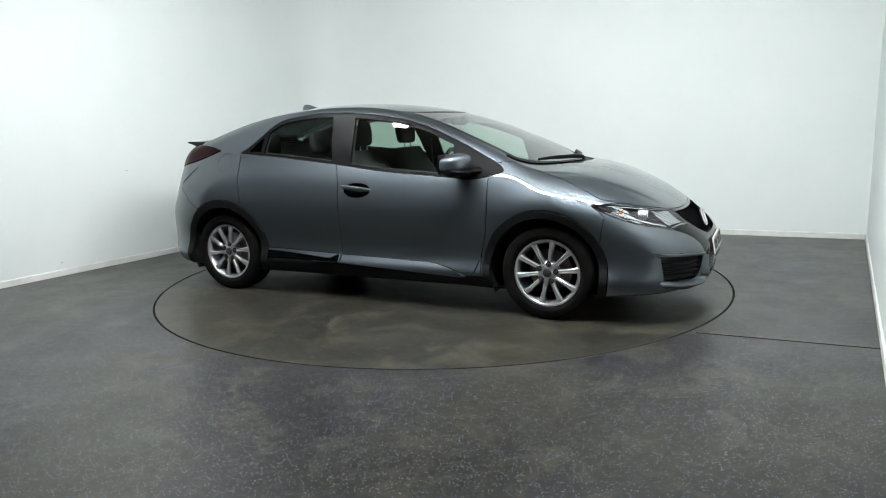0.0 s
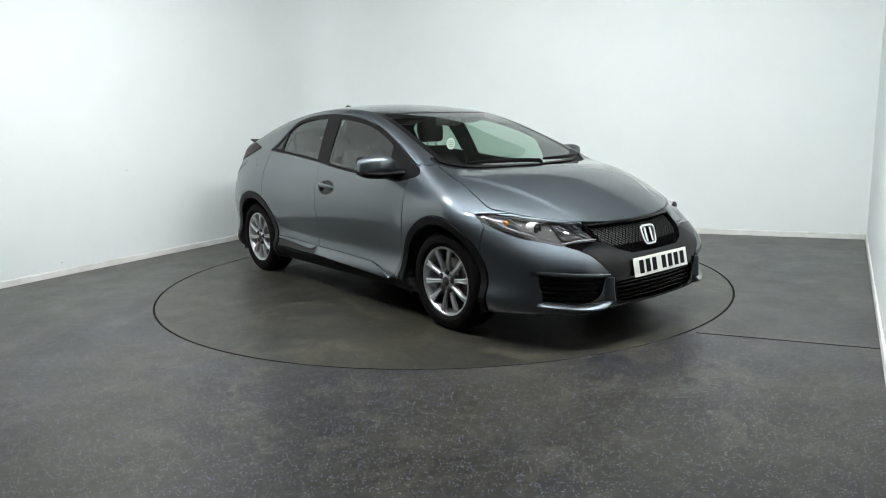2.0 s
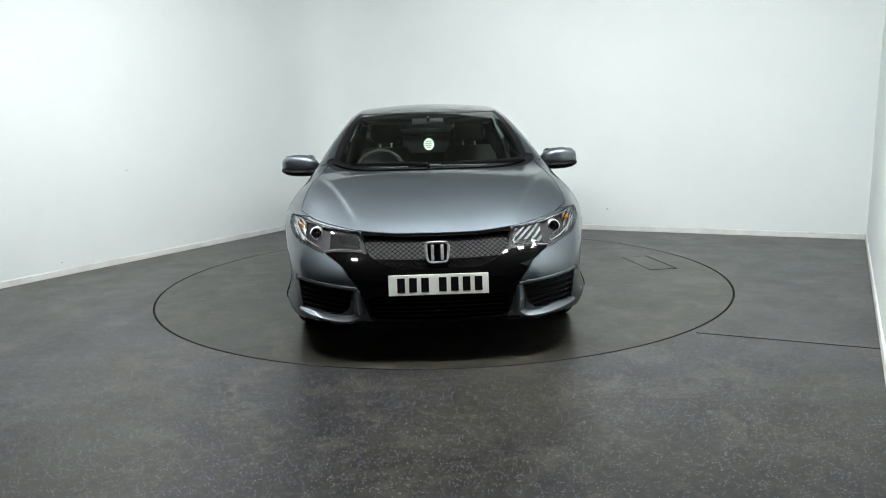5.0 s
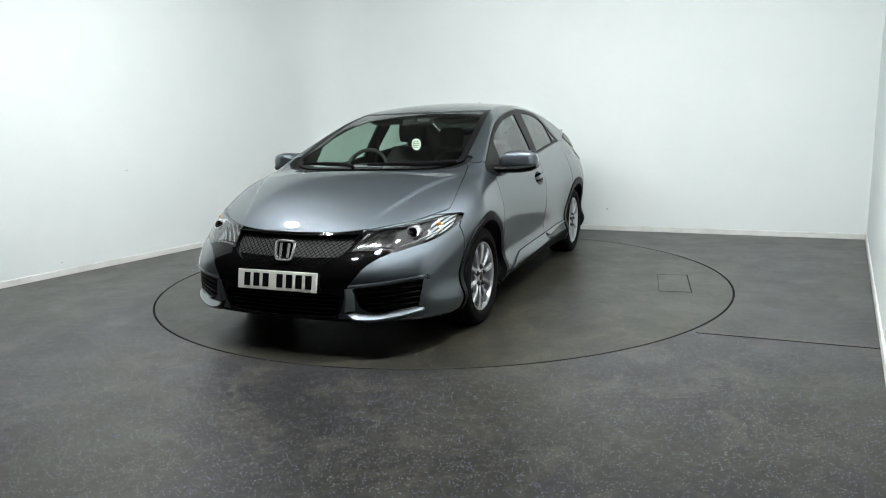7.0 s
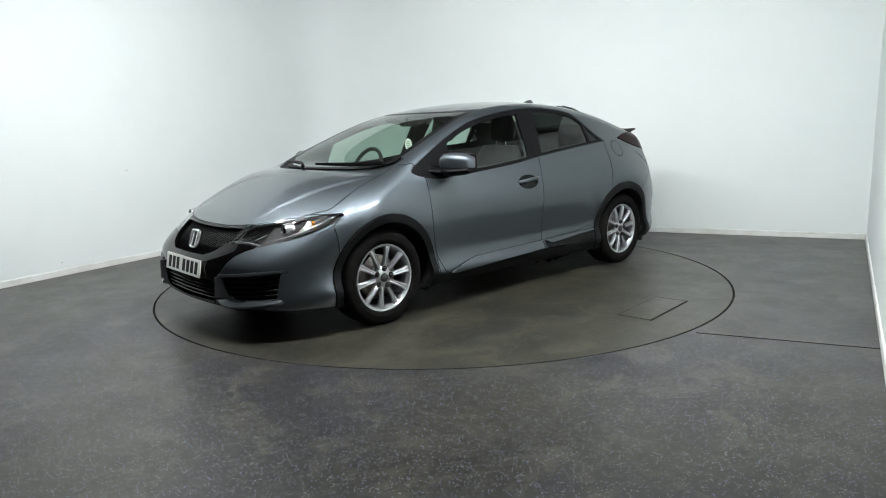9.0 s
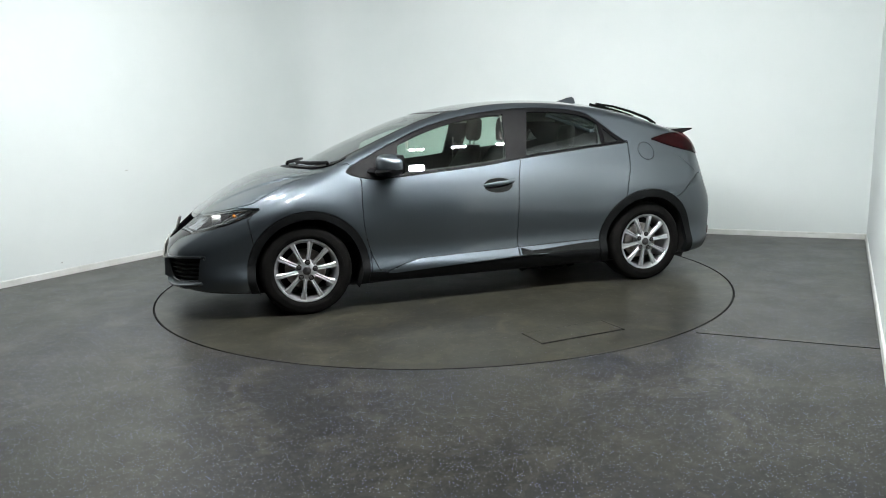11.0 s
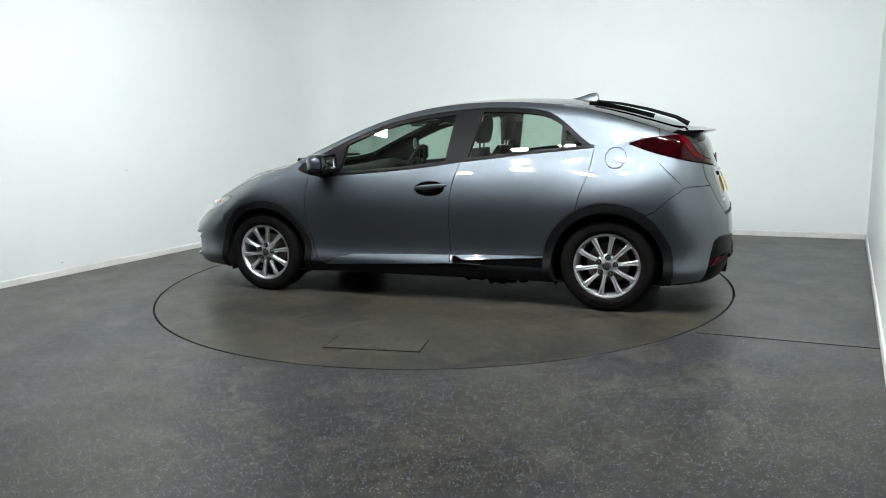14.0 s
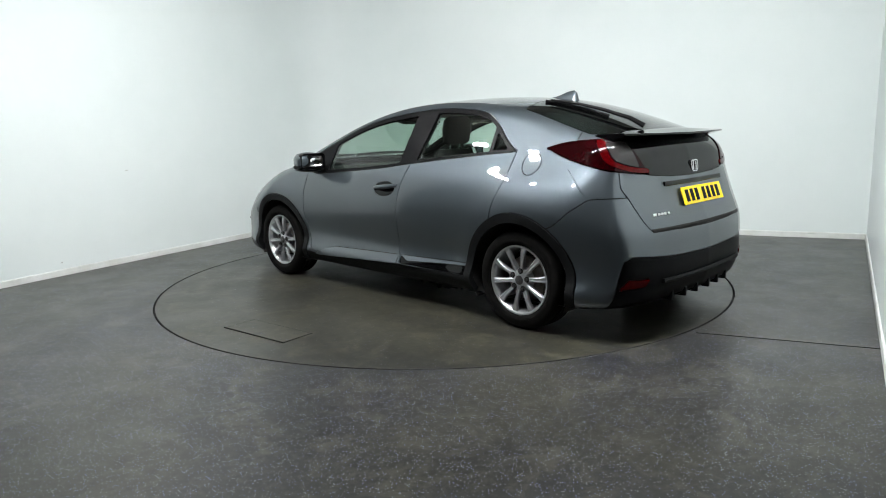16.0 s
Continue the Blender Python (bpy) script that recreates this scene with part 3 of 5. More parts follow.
P["head_lamp"] = Patch("front_corner", [(0.607, 0.730), (0.607, 0.730), (0.733, 0.734), (1.005, 0.708), (1.28, 0.681), (1.431, 0.672), (1.431, 0.672), (1.520, 0.625), (1.602, 0.572), (1.602, 0.572), (1.492, 0.580),
                                        (1.338, 0.577), (1.294, 0.565), (1.294, 0.565), (1.167, 0.585), (0.966, 0.613), (0.78, 0.656), (0.65, 0.702)], FRONT)
P["bonnet"] = Patch("top", [(0.93, 0.690), (0.93, 0.690), (1.194, 0.750), (1.446, 0.785), (1.527, 0.779), (1.527, 0.779), (1.679, 0.674), (1.802, 0.522), (1.858, 0.394), (1.893, 0.224), (1.905, 0.0), (1.905, -0.1), (1.905, -0.1),
                            (1.25, -0.1), (1.25, -0.1), (1.25, 0.0), (1.225, 0.20), (1.15, 0.42), (1.05, 0.60)], ABOVE)
P["windscreen"] = Patch("top", [(0.915, 0.655), (0.915, 0.655), (0.70, 0.640), (0.40, 0.597), (0.126, 0.552), (0.02, 0.53), (0.02, 0.53), (0.10, 0.40), (0.15, 0.20), (0.168, 0.0), (0.168, -0.1), (0.168, -0.1), (1.19, -0.1), (1.19, -0.1),
                                (1.19, 0.0), (1.17, 0.18), (1.10, 0.40), (0.99, 0.58)], ABOVE)
P["glass_in"] = Patch("top", P["windscreen"].poly, ABOVE, 0, grow=-0.042)
P["cowl"] = Patch("top", [(0.93, 0.690), (1.05, 0.60), (1.15, 0.42), (1.225, 0.20), (1.25, 0.0), (1.25, -0.1), (1.1, -0.1), (1.1, 0.1), (1.0, 0.4), (0.86, 0.66)], ABOVE)
P["hatch_glass"] = Patch("top", [(-1.17, -0.1), (-1.17, -0.1), (-1.17, 0.0), (-1.18, 0.30), (-1.205, 0.46), (-1.235, 0.545), (-1.235, 0.545), (-1.40, 0.583), (-1.575, 0.609), (-1.76, 0.622), (-1.76, 0.622),
                                 (-1.86, 0.45), (-1.90, 0.2), (-1.915, 0.0), (-1.915, -0.1), (-1.915, -0.1)], ABOVE)
P["tail_lamp"] = Patch("rear_corner", [(0.80, 1.084), (0.80, 1.084), (0.943, 1.115), (1.111, 1.127), (1.384, 1.130), (1.384, 1.130), (1.57, 0.928), (1.57, 0.928), (1.338, 0.946), (1.122, 0.974), (0.929, 1.026)], REAR)
P["brake_band"] = Patch("rear_corner", [(1.16, 1.118), (1.215, 1.118), (1.225, 1.06), (1.27, 1.005), (1.42, 0.972), (1.56, 0.958), (1.56, 0.935), (1.40, 0.948), (1.22, 0.992), (1.17, 1.05)], REAR)
P["clear_lens"] = Patch("rear_corner", [(1.225, 1.118), (1.37, 1.12), (1.47, 0.99), (1.44, 0.975), (1.28, 1.01), (1.235, 1.065)], REAR)
P["dark_panel"] = Patch("end", [(-0.1, 1.18), (0.60, 1.18), (0.55, 1.0), (0.50, 0.93), (0.46, 0.922), (0.30, 0.908), (0.176, 0.902), (-0.1, 0.898)], REAR_IN, 0)
P["tailgate"] = Patch("end", [(-0.1, 1.2), (0.70, 1.2), (0.684, 0.937), (0.694, 0.861), (0.670, 0.814), (0.612, 0.672), (0.580, 0.626), (0.30, 0.612), (-0.1, 0.608)], REAR_IN, 0)
P["diffuser"] = Patch("end", [(0.795, 0.1), (0.787, 0.29), (0.757, 0.468), (0.715, 0.494), (0.4, 0.468), (-0.1, 0.458), (-0.1, 0.1)], REAR_IN, 0)
P["reflector"] = Patch("end", [(0.735, 0.366), (0.600, 0.360), (0.630, 0.316), (0.775, 0.312)], REAR_IN, 0)
P["rear_bumper"] = Patch("rear_corner", [(0.70, 0.62), (0.794, 0.658), (0.898, 0.735), (1.044, 0.806), (1.12, 0.812), (2.4, 0.81), (2.4, 0.05), (0.70, 0.05)], REAR, 0)
P["front_bumper"] = Patch("side", [(1.47, 0.735), (1.545, 0.665), (1.52, 0.50), (1.50, 0.05), (2.4, 0.05), (2.4, 0.735)], lambda c: c[:, 0] > 1.2, 0)
P["black_nose"] = Patch("end", [(-0.1, 0.70), (0.40, 0.70), (0.43, 0.60), (0.60, 0.60), (0.608, 0.566), (0.56, 0.545), (0.509, 0.515), (0.467, 0.462), (0.428, 0.415), (0.415, 0.36), (0.375, 0.265), (0.345, 0.212), (-0.1, 0.205)], FRONT, 0)
P["mesh_hole"] = Patch("end", [(-0.1, 0.640), (0.20, 0.643), (0.39, 0.652), (0.385, 0.60), (0.355, 0.562), (0.30, 0.527), (0.215, 0.500), (-0.1, 0.497)], FRONT, 0)
P["low_hole"] = Patch("end", [(-0.1, 0.352), (0.33, 0.360), (0.372, 0.345), (0.355, 0.262), (0.325, 0.240), (-0.1, 0.228)], FRONT, 0)
P["fog_hole"] = Patch("end", [(0.765, 0.420), (0.455, 0.390), (0.478, 0.295), (0.520, 0.262), (0.606, 0.252), (0.742, 0.270)], FRONT, 0)
P["blade"] = Patch("end", [(0.755, 0.268), (0.606, 0.250), (0.518, 0.260), (0.474, 0.295), (0.435, 0.405), (0.420, 0.395), (0.374, 0.262), (0.415, 0.205), (0.60, 0.205)], FRONT, 0)
P["fog_strip"] = Patch("end", [(0.785, 0.442), (0.430, 0.408), (0.435, 0.388), (0.785, 0.421)], FRONT, 0)

# what a spot on the skin belongs to: the first patch that holds it
ORDER = ["arch_hole_f", "arch_hole_r", "arch_f", "arch_r", "pane_f", "pane_r", "pane_q", "surround", "fuel_flap", "cup", "sill", "wedge", "lip_f", "lip_r", "door_f", "door_r",
         "glass_in", "windscreen", "cowl", "hatch_glass", "brake_band", "clear_lens", "tail_lamp", "head_lamp", "bonnet",
         "mesh_hole", "low_hole", "fog_hole", "fog_strip", "blade", "black_nose", "front_bumper", "reflector", "diffuser", "dark_panel", "tailgate", "rear_bumper"]


def sort_faces(c, n):
    """The patch of each face, by its centre and normal."""
    name = np.full(len(c), "shell", object)
    left = np.ones(len(c), bool)
    under = (n[:, 2] < -0.75) & (c[:, 2] < 0.26)
    name[under], left[under] = "underbody", False
    for k in ORDER:
        h = P[k].holds(c) & left
        if k == "bonnet":
            h &= n[:, 2] > 0.2
        name[h], left[h] = k, False
    wing = left & (c[:, 0] > 0.75) & (c[:, 1] > 0.5) & (c[:, 2] < 0.99)
    name[wing] = "front_wing"
    roof = (name == "shell") & (n[:, 2] > 0.72) & (c[:, 2] > 1.25)
    name[roof] = "shell"
    return name


skin = bmesh.new()
sv, sf = nets(body, (-2.3, 0, 0.1), (2.25, 1.0, 1.5), 0.018)
sv = settle(body, sv, sf)
vs = [skin.verts.new(p) for p in sv]
for q in sf:
    skin.faces.new([vs[i] for i in q])
skin.normal_update()
for k in ORDER:
    cut(skin, P[k])
skin.verts.index_update()
SV = np.array([v.co[:] for v in skin.verts])
mid = np.abs(SV[:, 1]) < 1e-6
for _ in range(3):
    g = slope(body, SV)
    SV = SV - g * (body(SV) / np.maximum((g * g).sum(-1), 0.05))[:, None]
    SV[mid, 1] = 0
SN = slope(body, SV)
SN /= np.linalg.norm(SN, axis=1)[:, None]
SN[mid, 1] = 0
FACES = [[v.index for v in f.verts] for f in skin.faces]
FC = np.array([SV[f].mean(0) for f in FACES])
FN = np.array([SN[f].mean(0) for f in FACES])
KIND = sort_faces(FC, FN)
skin.free()
a, b, c = SV[[f[0] for f in FACES]], SV[[f[1] for f in FACES]], SV[[f[2] for f in FACES]]
TURN = (np.cross(b - a, c - b) * FN).sum(1).sum() < 0


def skin_part(name, kinds, mat, parent, centre=True, flip=False, depth=0.028, push=0.0, gap=0.0029, label="", raise_by=None, smooth_as_body=True):
    """One panel of the skin, with its edges turned in by depth, set back by push."""
    kinds = (kinds,) if isinstance(kinds, str) else kinds
    faces = [FACES[i] for i in np.flatnonzero(np.isin(KIND, kinds))]
    if not faces:
        print("EMPTY", name)
        return None
    ids = sorted({i for f in faces for i in f})
    at = {i: k for k, i in enumerate(ids)}
    co, no = SV[ids].copy(), SN[ids].copy()
    faces = [[at[i] for i in (f[::-1] if TURN else f)] for f in faces]
    use = {}
    for f in faces:
        for i in range(len(f)):
            e = (f[i], f[(i + 1) % len(f)])
            use.setdefault(tuple(sorted(e)), []).append(e)
    rim = [e[0] for e in use.values() if len(e) == 1]
    rim = [e for e in rim if not (centre and abs(co[e[0], 1]) < 1e-6 and abs(co[e[1], 1]) < 1e-6)]
    out = np.zeros_like(co)
    for i, j in rim:
        d = np.cross(co[j] - co[i], no[i])
        d /= max(np.linalg.norm(d), 1e-9)
        out[i] += d
        out[j] += d
    edge = np.linalg.norm(out, axis=1) > 1e-6
    out[edge] /= np.linalg.norm(out[edge], axis=1)[:, None]
    if centre:
        out[np.abs(co[:, 1]) < 1e-6, 1] = 0
    co = co - out * gap - no * push
    if raise_by is not None:
        co = co + no * raise_by(co)[:, None]
    verts, norms, polys = list(co), list(no), list(faces)
    if depth:
        top, low = {}, {}
        for i in {k for e in rim for k in e}:
            top[i] = len(verts)
            verts.append(co[i])
            norms.append(out[i])
            low[i] = len(verts)
            verts.append(co[i] - no[i] * depth)
            norms.append(out[i])
        polys += [[top[j], top[i], low[i], low[j]] for i, j in rim]
    verts, norms = np.array(verts), np.array(norms)
    if centre:
        n = len(verts)
        mir = np.arange(n) + n
        onmid = np.abs(verts[:, 1]) < 1e-6
        mir[onmid] = np.flatnonzero(onmid)
        verts, norms = np.concatenate([verts, verts * [1, -1, 1]]), np.concatenate([norms, norms * [1, -1, 1]])
        polys = polys + [[mir[i] for i in p[::-1]] for p in polys]
    elif flip:
        verts, norms = verts * [1, -1, 1], norms * [1, -1, 1]
        polys = [p[::-1] for p in polys]
    used = sorted({i for p in polys for i in p})
    at = {i: k for k, i in enumerate(used)}
    me = bpy.data.meshes.new(name)
    me.from_pydata([tuple(verts[i]) for i in used], [], [[at[i] for i in p] for p in polys])
    me.polygons.foreach_set("use_smooth", [True] * len(me.polygons))
    if smooth_as_body:
        me.normals_split_custom_set_from_vertices([tuple(norms[i]) for i in used])
    else:
        me.set_sharp_from_angle(angle=radians(40))
    me.materials.append(mat)
    ob = new(name, me)
    ob.parent = parent
    if label:
        tagged(ob, label)
    return ob


def surface_x(y, z, front=True):
    """Where the body's front or rear face lies at y, z."""
    y, z = np.broadcast_arrays(np.asarray(y, float), np.asarray(z, float))
    lo, hi = np.zeros_like(y), np.full_like(y, 2.4 if front else -2.4)
    for _ in range(30):
        m = (lo + hi) / 2
        o = body(np.stack([m, y, z], -1)) > 0
        lo, hi = np.where(o, lo, m), np.where(o, m, hi)
    return lo


def surface_y(x, z):
    x, z = np.broadcast_arrays(np.asarray(x, float), np.asarray(z, float))
    lo, hi = np.zeros_like(x), np.full_like(x, 1.2)
    for _ in range(30):
        m = (lo + hi) / 2
        o = body(np.stack([x, m, z], -1)) > 0
        lo, hi = np.where(o, lo, m), np.where(o, m, hi)
    return lo


def surface_z(x, y):
    x, y = np.broadcast_arrays(np.asarray(x, float), np.asarray(y, float))
    lo, hi = np.full_like(x, 0.5), np.full_like(x, 1.6)
    for _ in range(30):
        m = (lo + hi) / 2
        o = body(np.stack([x, y, m], -1)) > 0
        lo, hi = np.where(o, lo, m), np.where(o, m, hi)
    return lo
# ---- the car ----
car = new("car")
tagged(car, "grey metallic five-door hatchback car standing on the turntable", "car")
TWO = ((False, 1), (True, -1))

# body panels
skin_part("body_shell", "shell", PAINT, car, label="grey metallic roof, pillars and rear quarters")
skin_part("bonnet", "bonnet", PAINT, car)
skin_part("rear_bumper", "rear_bumper", PAINT, car, depth=0.03)
skin_part("tailgate", "tailgate", PAINT, car)
skin_part("tailgate_lower_window", "dark_panel", GLOSS_BLACK, car, label="gloss black lower tailgate window", gap=0.001)
skin_part("rear_diffuser", "diffuser", TRIM_BLACK, car, push=0.006, label="matt black lower rear bumper")
skin_part("underbody", "underbody", CLAD, car, label="dark underbody tray", depth=0.0, gap=0)
skin_part("scuttle", "cowl", CLAD, car, label="black plastic scuttle panel below the windscreen", push=0.012)
skin_part("windscreen_seal", "windscreen", TRIM_BLACK, car, push=0.001, gap=0.0008, label="black windscreen edge")
ws = skin_part("windscreen", "glass_in", SCREEN, car, depth=0.005, gap=0.0, label="green-tinted windscreen")
hg = skin_part("hatch_window", "hatch_glass", PRIVACY, car, depth=0.005, label="dark tinted sloping tailgate window")
nose = skin_part("nose_panel", "black_nose", GLOSS_BLACK, car, depth=0.035, label="gloss black front grille surround")
skin_part("grille_backing", "mesh_hole", MESH_BLACK, nose, push=0.030, depth=0, gap=0)
skin_part("intake_backing", "low_hole", GAP, nose, push=0.034, depth=0, gap=0)
CLEAR = [ws, hg]
DOORS = {}
for flip, s in TWO:
    skin_part("front_wing", "front_wing", PAINT, car, False, flip)
    skin_part("front_bumper", "front_bumper", PAINT, car, False, flip, depth=0.035)
    for d in ("f", "r"):
        door = skin_part({"f": "front_door", "r": "rear_door"}[d], "door_" + d, PAINT, car, False, flip)
        skin_part("door_lip", "lip_" + d, PAINT, door, False, flip, gap=0.003, smooth_as_body=False,
                  raise_by=lambda c: 0.003 + 0.20 * np.clip(0.338 - 0.012 * c[:, 0] - c[:, 2], 0, 0.07))
        DOORS[d, s] = door
    skin_part("door_wedge", "wedge", GLOSS_BLACK, DOORS["r", s], False, flip, label="gloss black wedge along the door foot", gap=0.001)
    skin_part("handle_cup", "cup", GLOSS_BLACK, DOORS["f", s], False, flip, depth=0, gap=0,
              raise_by=lambda c: -0.034 * np.clip(1 - ((c[:, 0] + 0.195) / 0.108) ** 2 - ((c[:, 2] - 0.80) / 0.05) ** 2, 0, 1) ** 0.6)
    CLEAR.append(skin_part("window_pane", "pane_f", PANE, DOORS["f", s], False, flip, depth=0.004, push=0.006, gap=-0.004, label="green-tinted side window"))
    CLEAR.append(skin_part("window_pane", "pane_r", PANE, DOORS["r", s], False, flip, depth=0.004, push=0.006, gap=-0.004, label="green-tinted side window"))
    CLEAR.append(skin_part("quarter_pane", "pane_q", PRIVACY, DOORS["r", s], False, flip, depth=0.004, push=0.004, gap=-0.003, label="small dark triangular window"))
    skin_part("window_surround", "surround", TRIM_BLACK, car, False, flip, depth=0.02, label="black window surround and door pillars")
    skin_part("sill", "sill", CLAD, car, False, flip, label="black plastic sill")
    for k in ("arch_f", "arch_r"):
        skin_part("arch_moulding", k, CLAD, car, False, flip, depth=0.04, label="matt black wheel arch moulding", raise_by=lambda c: 0.009 + 0 * c[:, 0])
    lamp = skin_part("head_lamp", "head_lamp", LENS, car, False, flip, depth=0.02, gap=0.001, label="clear headlamp with chrome reflectors")
    CLEAR.append(lamp)
    skin_part("housing", "head_lamp", LAMP_INNER, lamp, False, flip, push=0.050, depth=0, gap=-0.01)
    tail = skin_part("tail_lamp", "tail_lamp", RED_LENS, car, False, flip, depth=0.02, label="dark red tail lamp", raise_by=lambda c: 0.006 + 0 * c[:, 0])
    skin_part("brake_band", "brake_band", RED_BRIGHT, tail, False, flip, depth=0.015, gap=0, label="bright red light band", raise_by=lambda c: 0.007 + 0 * c[:, 0])
    skin_part("clear_lens", "clear_lens", LENS_GREY, tail, False, flip, depth=0.015, gap=0, label="clear grey indicator lens", raise_by=lambda c: 0.006 + 0 * c[:, 0])
    skin_part("rear_reflector", "reflector", RED_BRIGHT, car, False, flip, depth=0.01, label="red rear reflector")
    if not flip:
        skin_part("fuel_flap", "fuel_flap", PAINT, car, False, False, gap=0.0022)
    else:
        skin_part("quarter_infill", "fuel_flap", PAINT, car, False, True, gap=-0.0005, depth=0)
    skin_part("fog_backing", "fog_hole", GAP, car, False, flip, push=0.032, depth=0, gap=0, label="black air intake")
    skin_part("bumper_corner", "blade", PAINT, car, False, flip, depth=0.03, gap=0)
    skin_part("intake_frame", "fog_strip", PAINT, car, False, flip, depth=0.03)
for ob in CLEAR:
    ob.visible_shadow = False

# inner shell: door cards, bulkheads and roof lining
inner = bmesh.new()
ins = lambda p: body(p) + 0.034
iv, jf = nets(ins, (-2.25, 0, 0.1), (2.2, 1.0, 1.5), 0.035)
iv = settle(ins, iv, jf, 2)
vv = [inner.verts.new(p) for p in iv]
for q in jf:
    inner.faces.new([vv[i] for i in (q[::-1] if TURN else q)])
OPEN = ["arch_hole_f", "arch_hole_r", "pane_f", "pane_r", "pane_q", "glass_in", "hatch_glass"]
GROWN = {k: Patch(P[k].view, P[k].poly, P[k].where, 0, grow=(0.02 if "arch" in k else 0.0)) for k in OPEN}
for k in OPEN:
    cut(inner, GROWN[k])
c = np.array([f.calc_center_median()[:] for f in inner.faces])
gone = np.zeros(len(c), bool)
for k in OPEN:
    gone |= GROWN[k].holds(c)
light = ((c[:, 2] > 1.24) & (c[:, 0] > -1.9)) & ~gone
ff = list(inner.faces)
for nm, keep, mat, lab in (("cabin_trim", ~light & ~gone, DASH, "dark inner door and cabin trim"), ("headliner", light, LINING, "pale grey roof and pillar lining")):
    vmap, verts, polys = {}, [], []
    for f, k in zip(ff, keep):
        if not k:
            continue
        for sgn in (1, -1):
            poly = []
            for v in f.verts:
                key = (v.index if abs(v.co.y) > 1e-6 else -1 - v.index, sgn if abs(v.co.y) > 1e-6 else 0, v)
                if key not in vmap:
                    vmap[key] = len(verts)
                    verts.append((v.co.x, v.co.y * sgn, v.co.z))
                poly.append(vmap[key])
            polys.append(poly if sgn > 0 else poly[::-1])
    me = bpy.data.meshes.new(nm)
    me.from_pydata(verts, [], polys)
    me.polygons.foreach_set("use_smooth", [True] * len(polys))
    me.materials.append(mat)
    ob = new(nm, me)
    ob.parent = car
    tagged(ob, lab)
inner.free()


# wheel arch liners
for hx, r in ((ARCH_F[0], 0.358), (ARCH_R[0], 0.361)):
    for s in (1, -1):
        bm = bmesh.new()
        ang = [radians(a) for a in range(-24, 205, 6)]
        rows = [[(hx + q * math.cos(a), s * y, 0.298 + q * math.sin(a)) for a in ang] for q, y in ((r, 0.865), (r, 0.56), (r - 0.06, 0.54), (0.02, 0.54))]
        loft(bm, rows)
        part("arch_liner", bm, GAP, car, "black wheel arch liner", True)


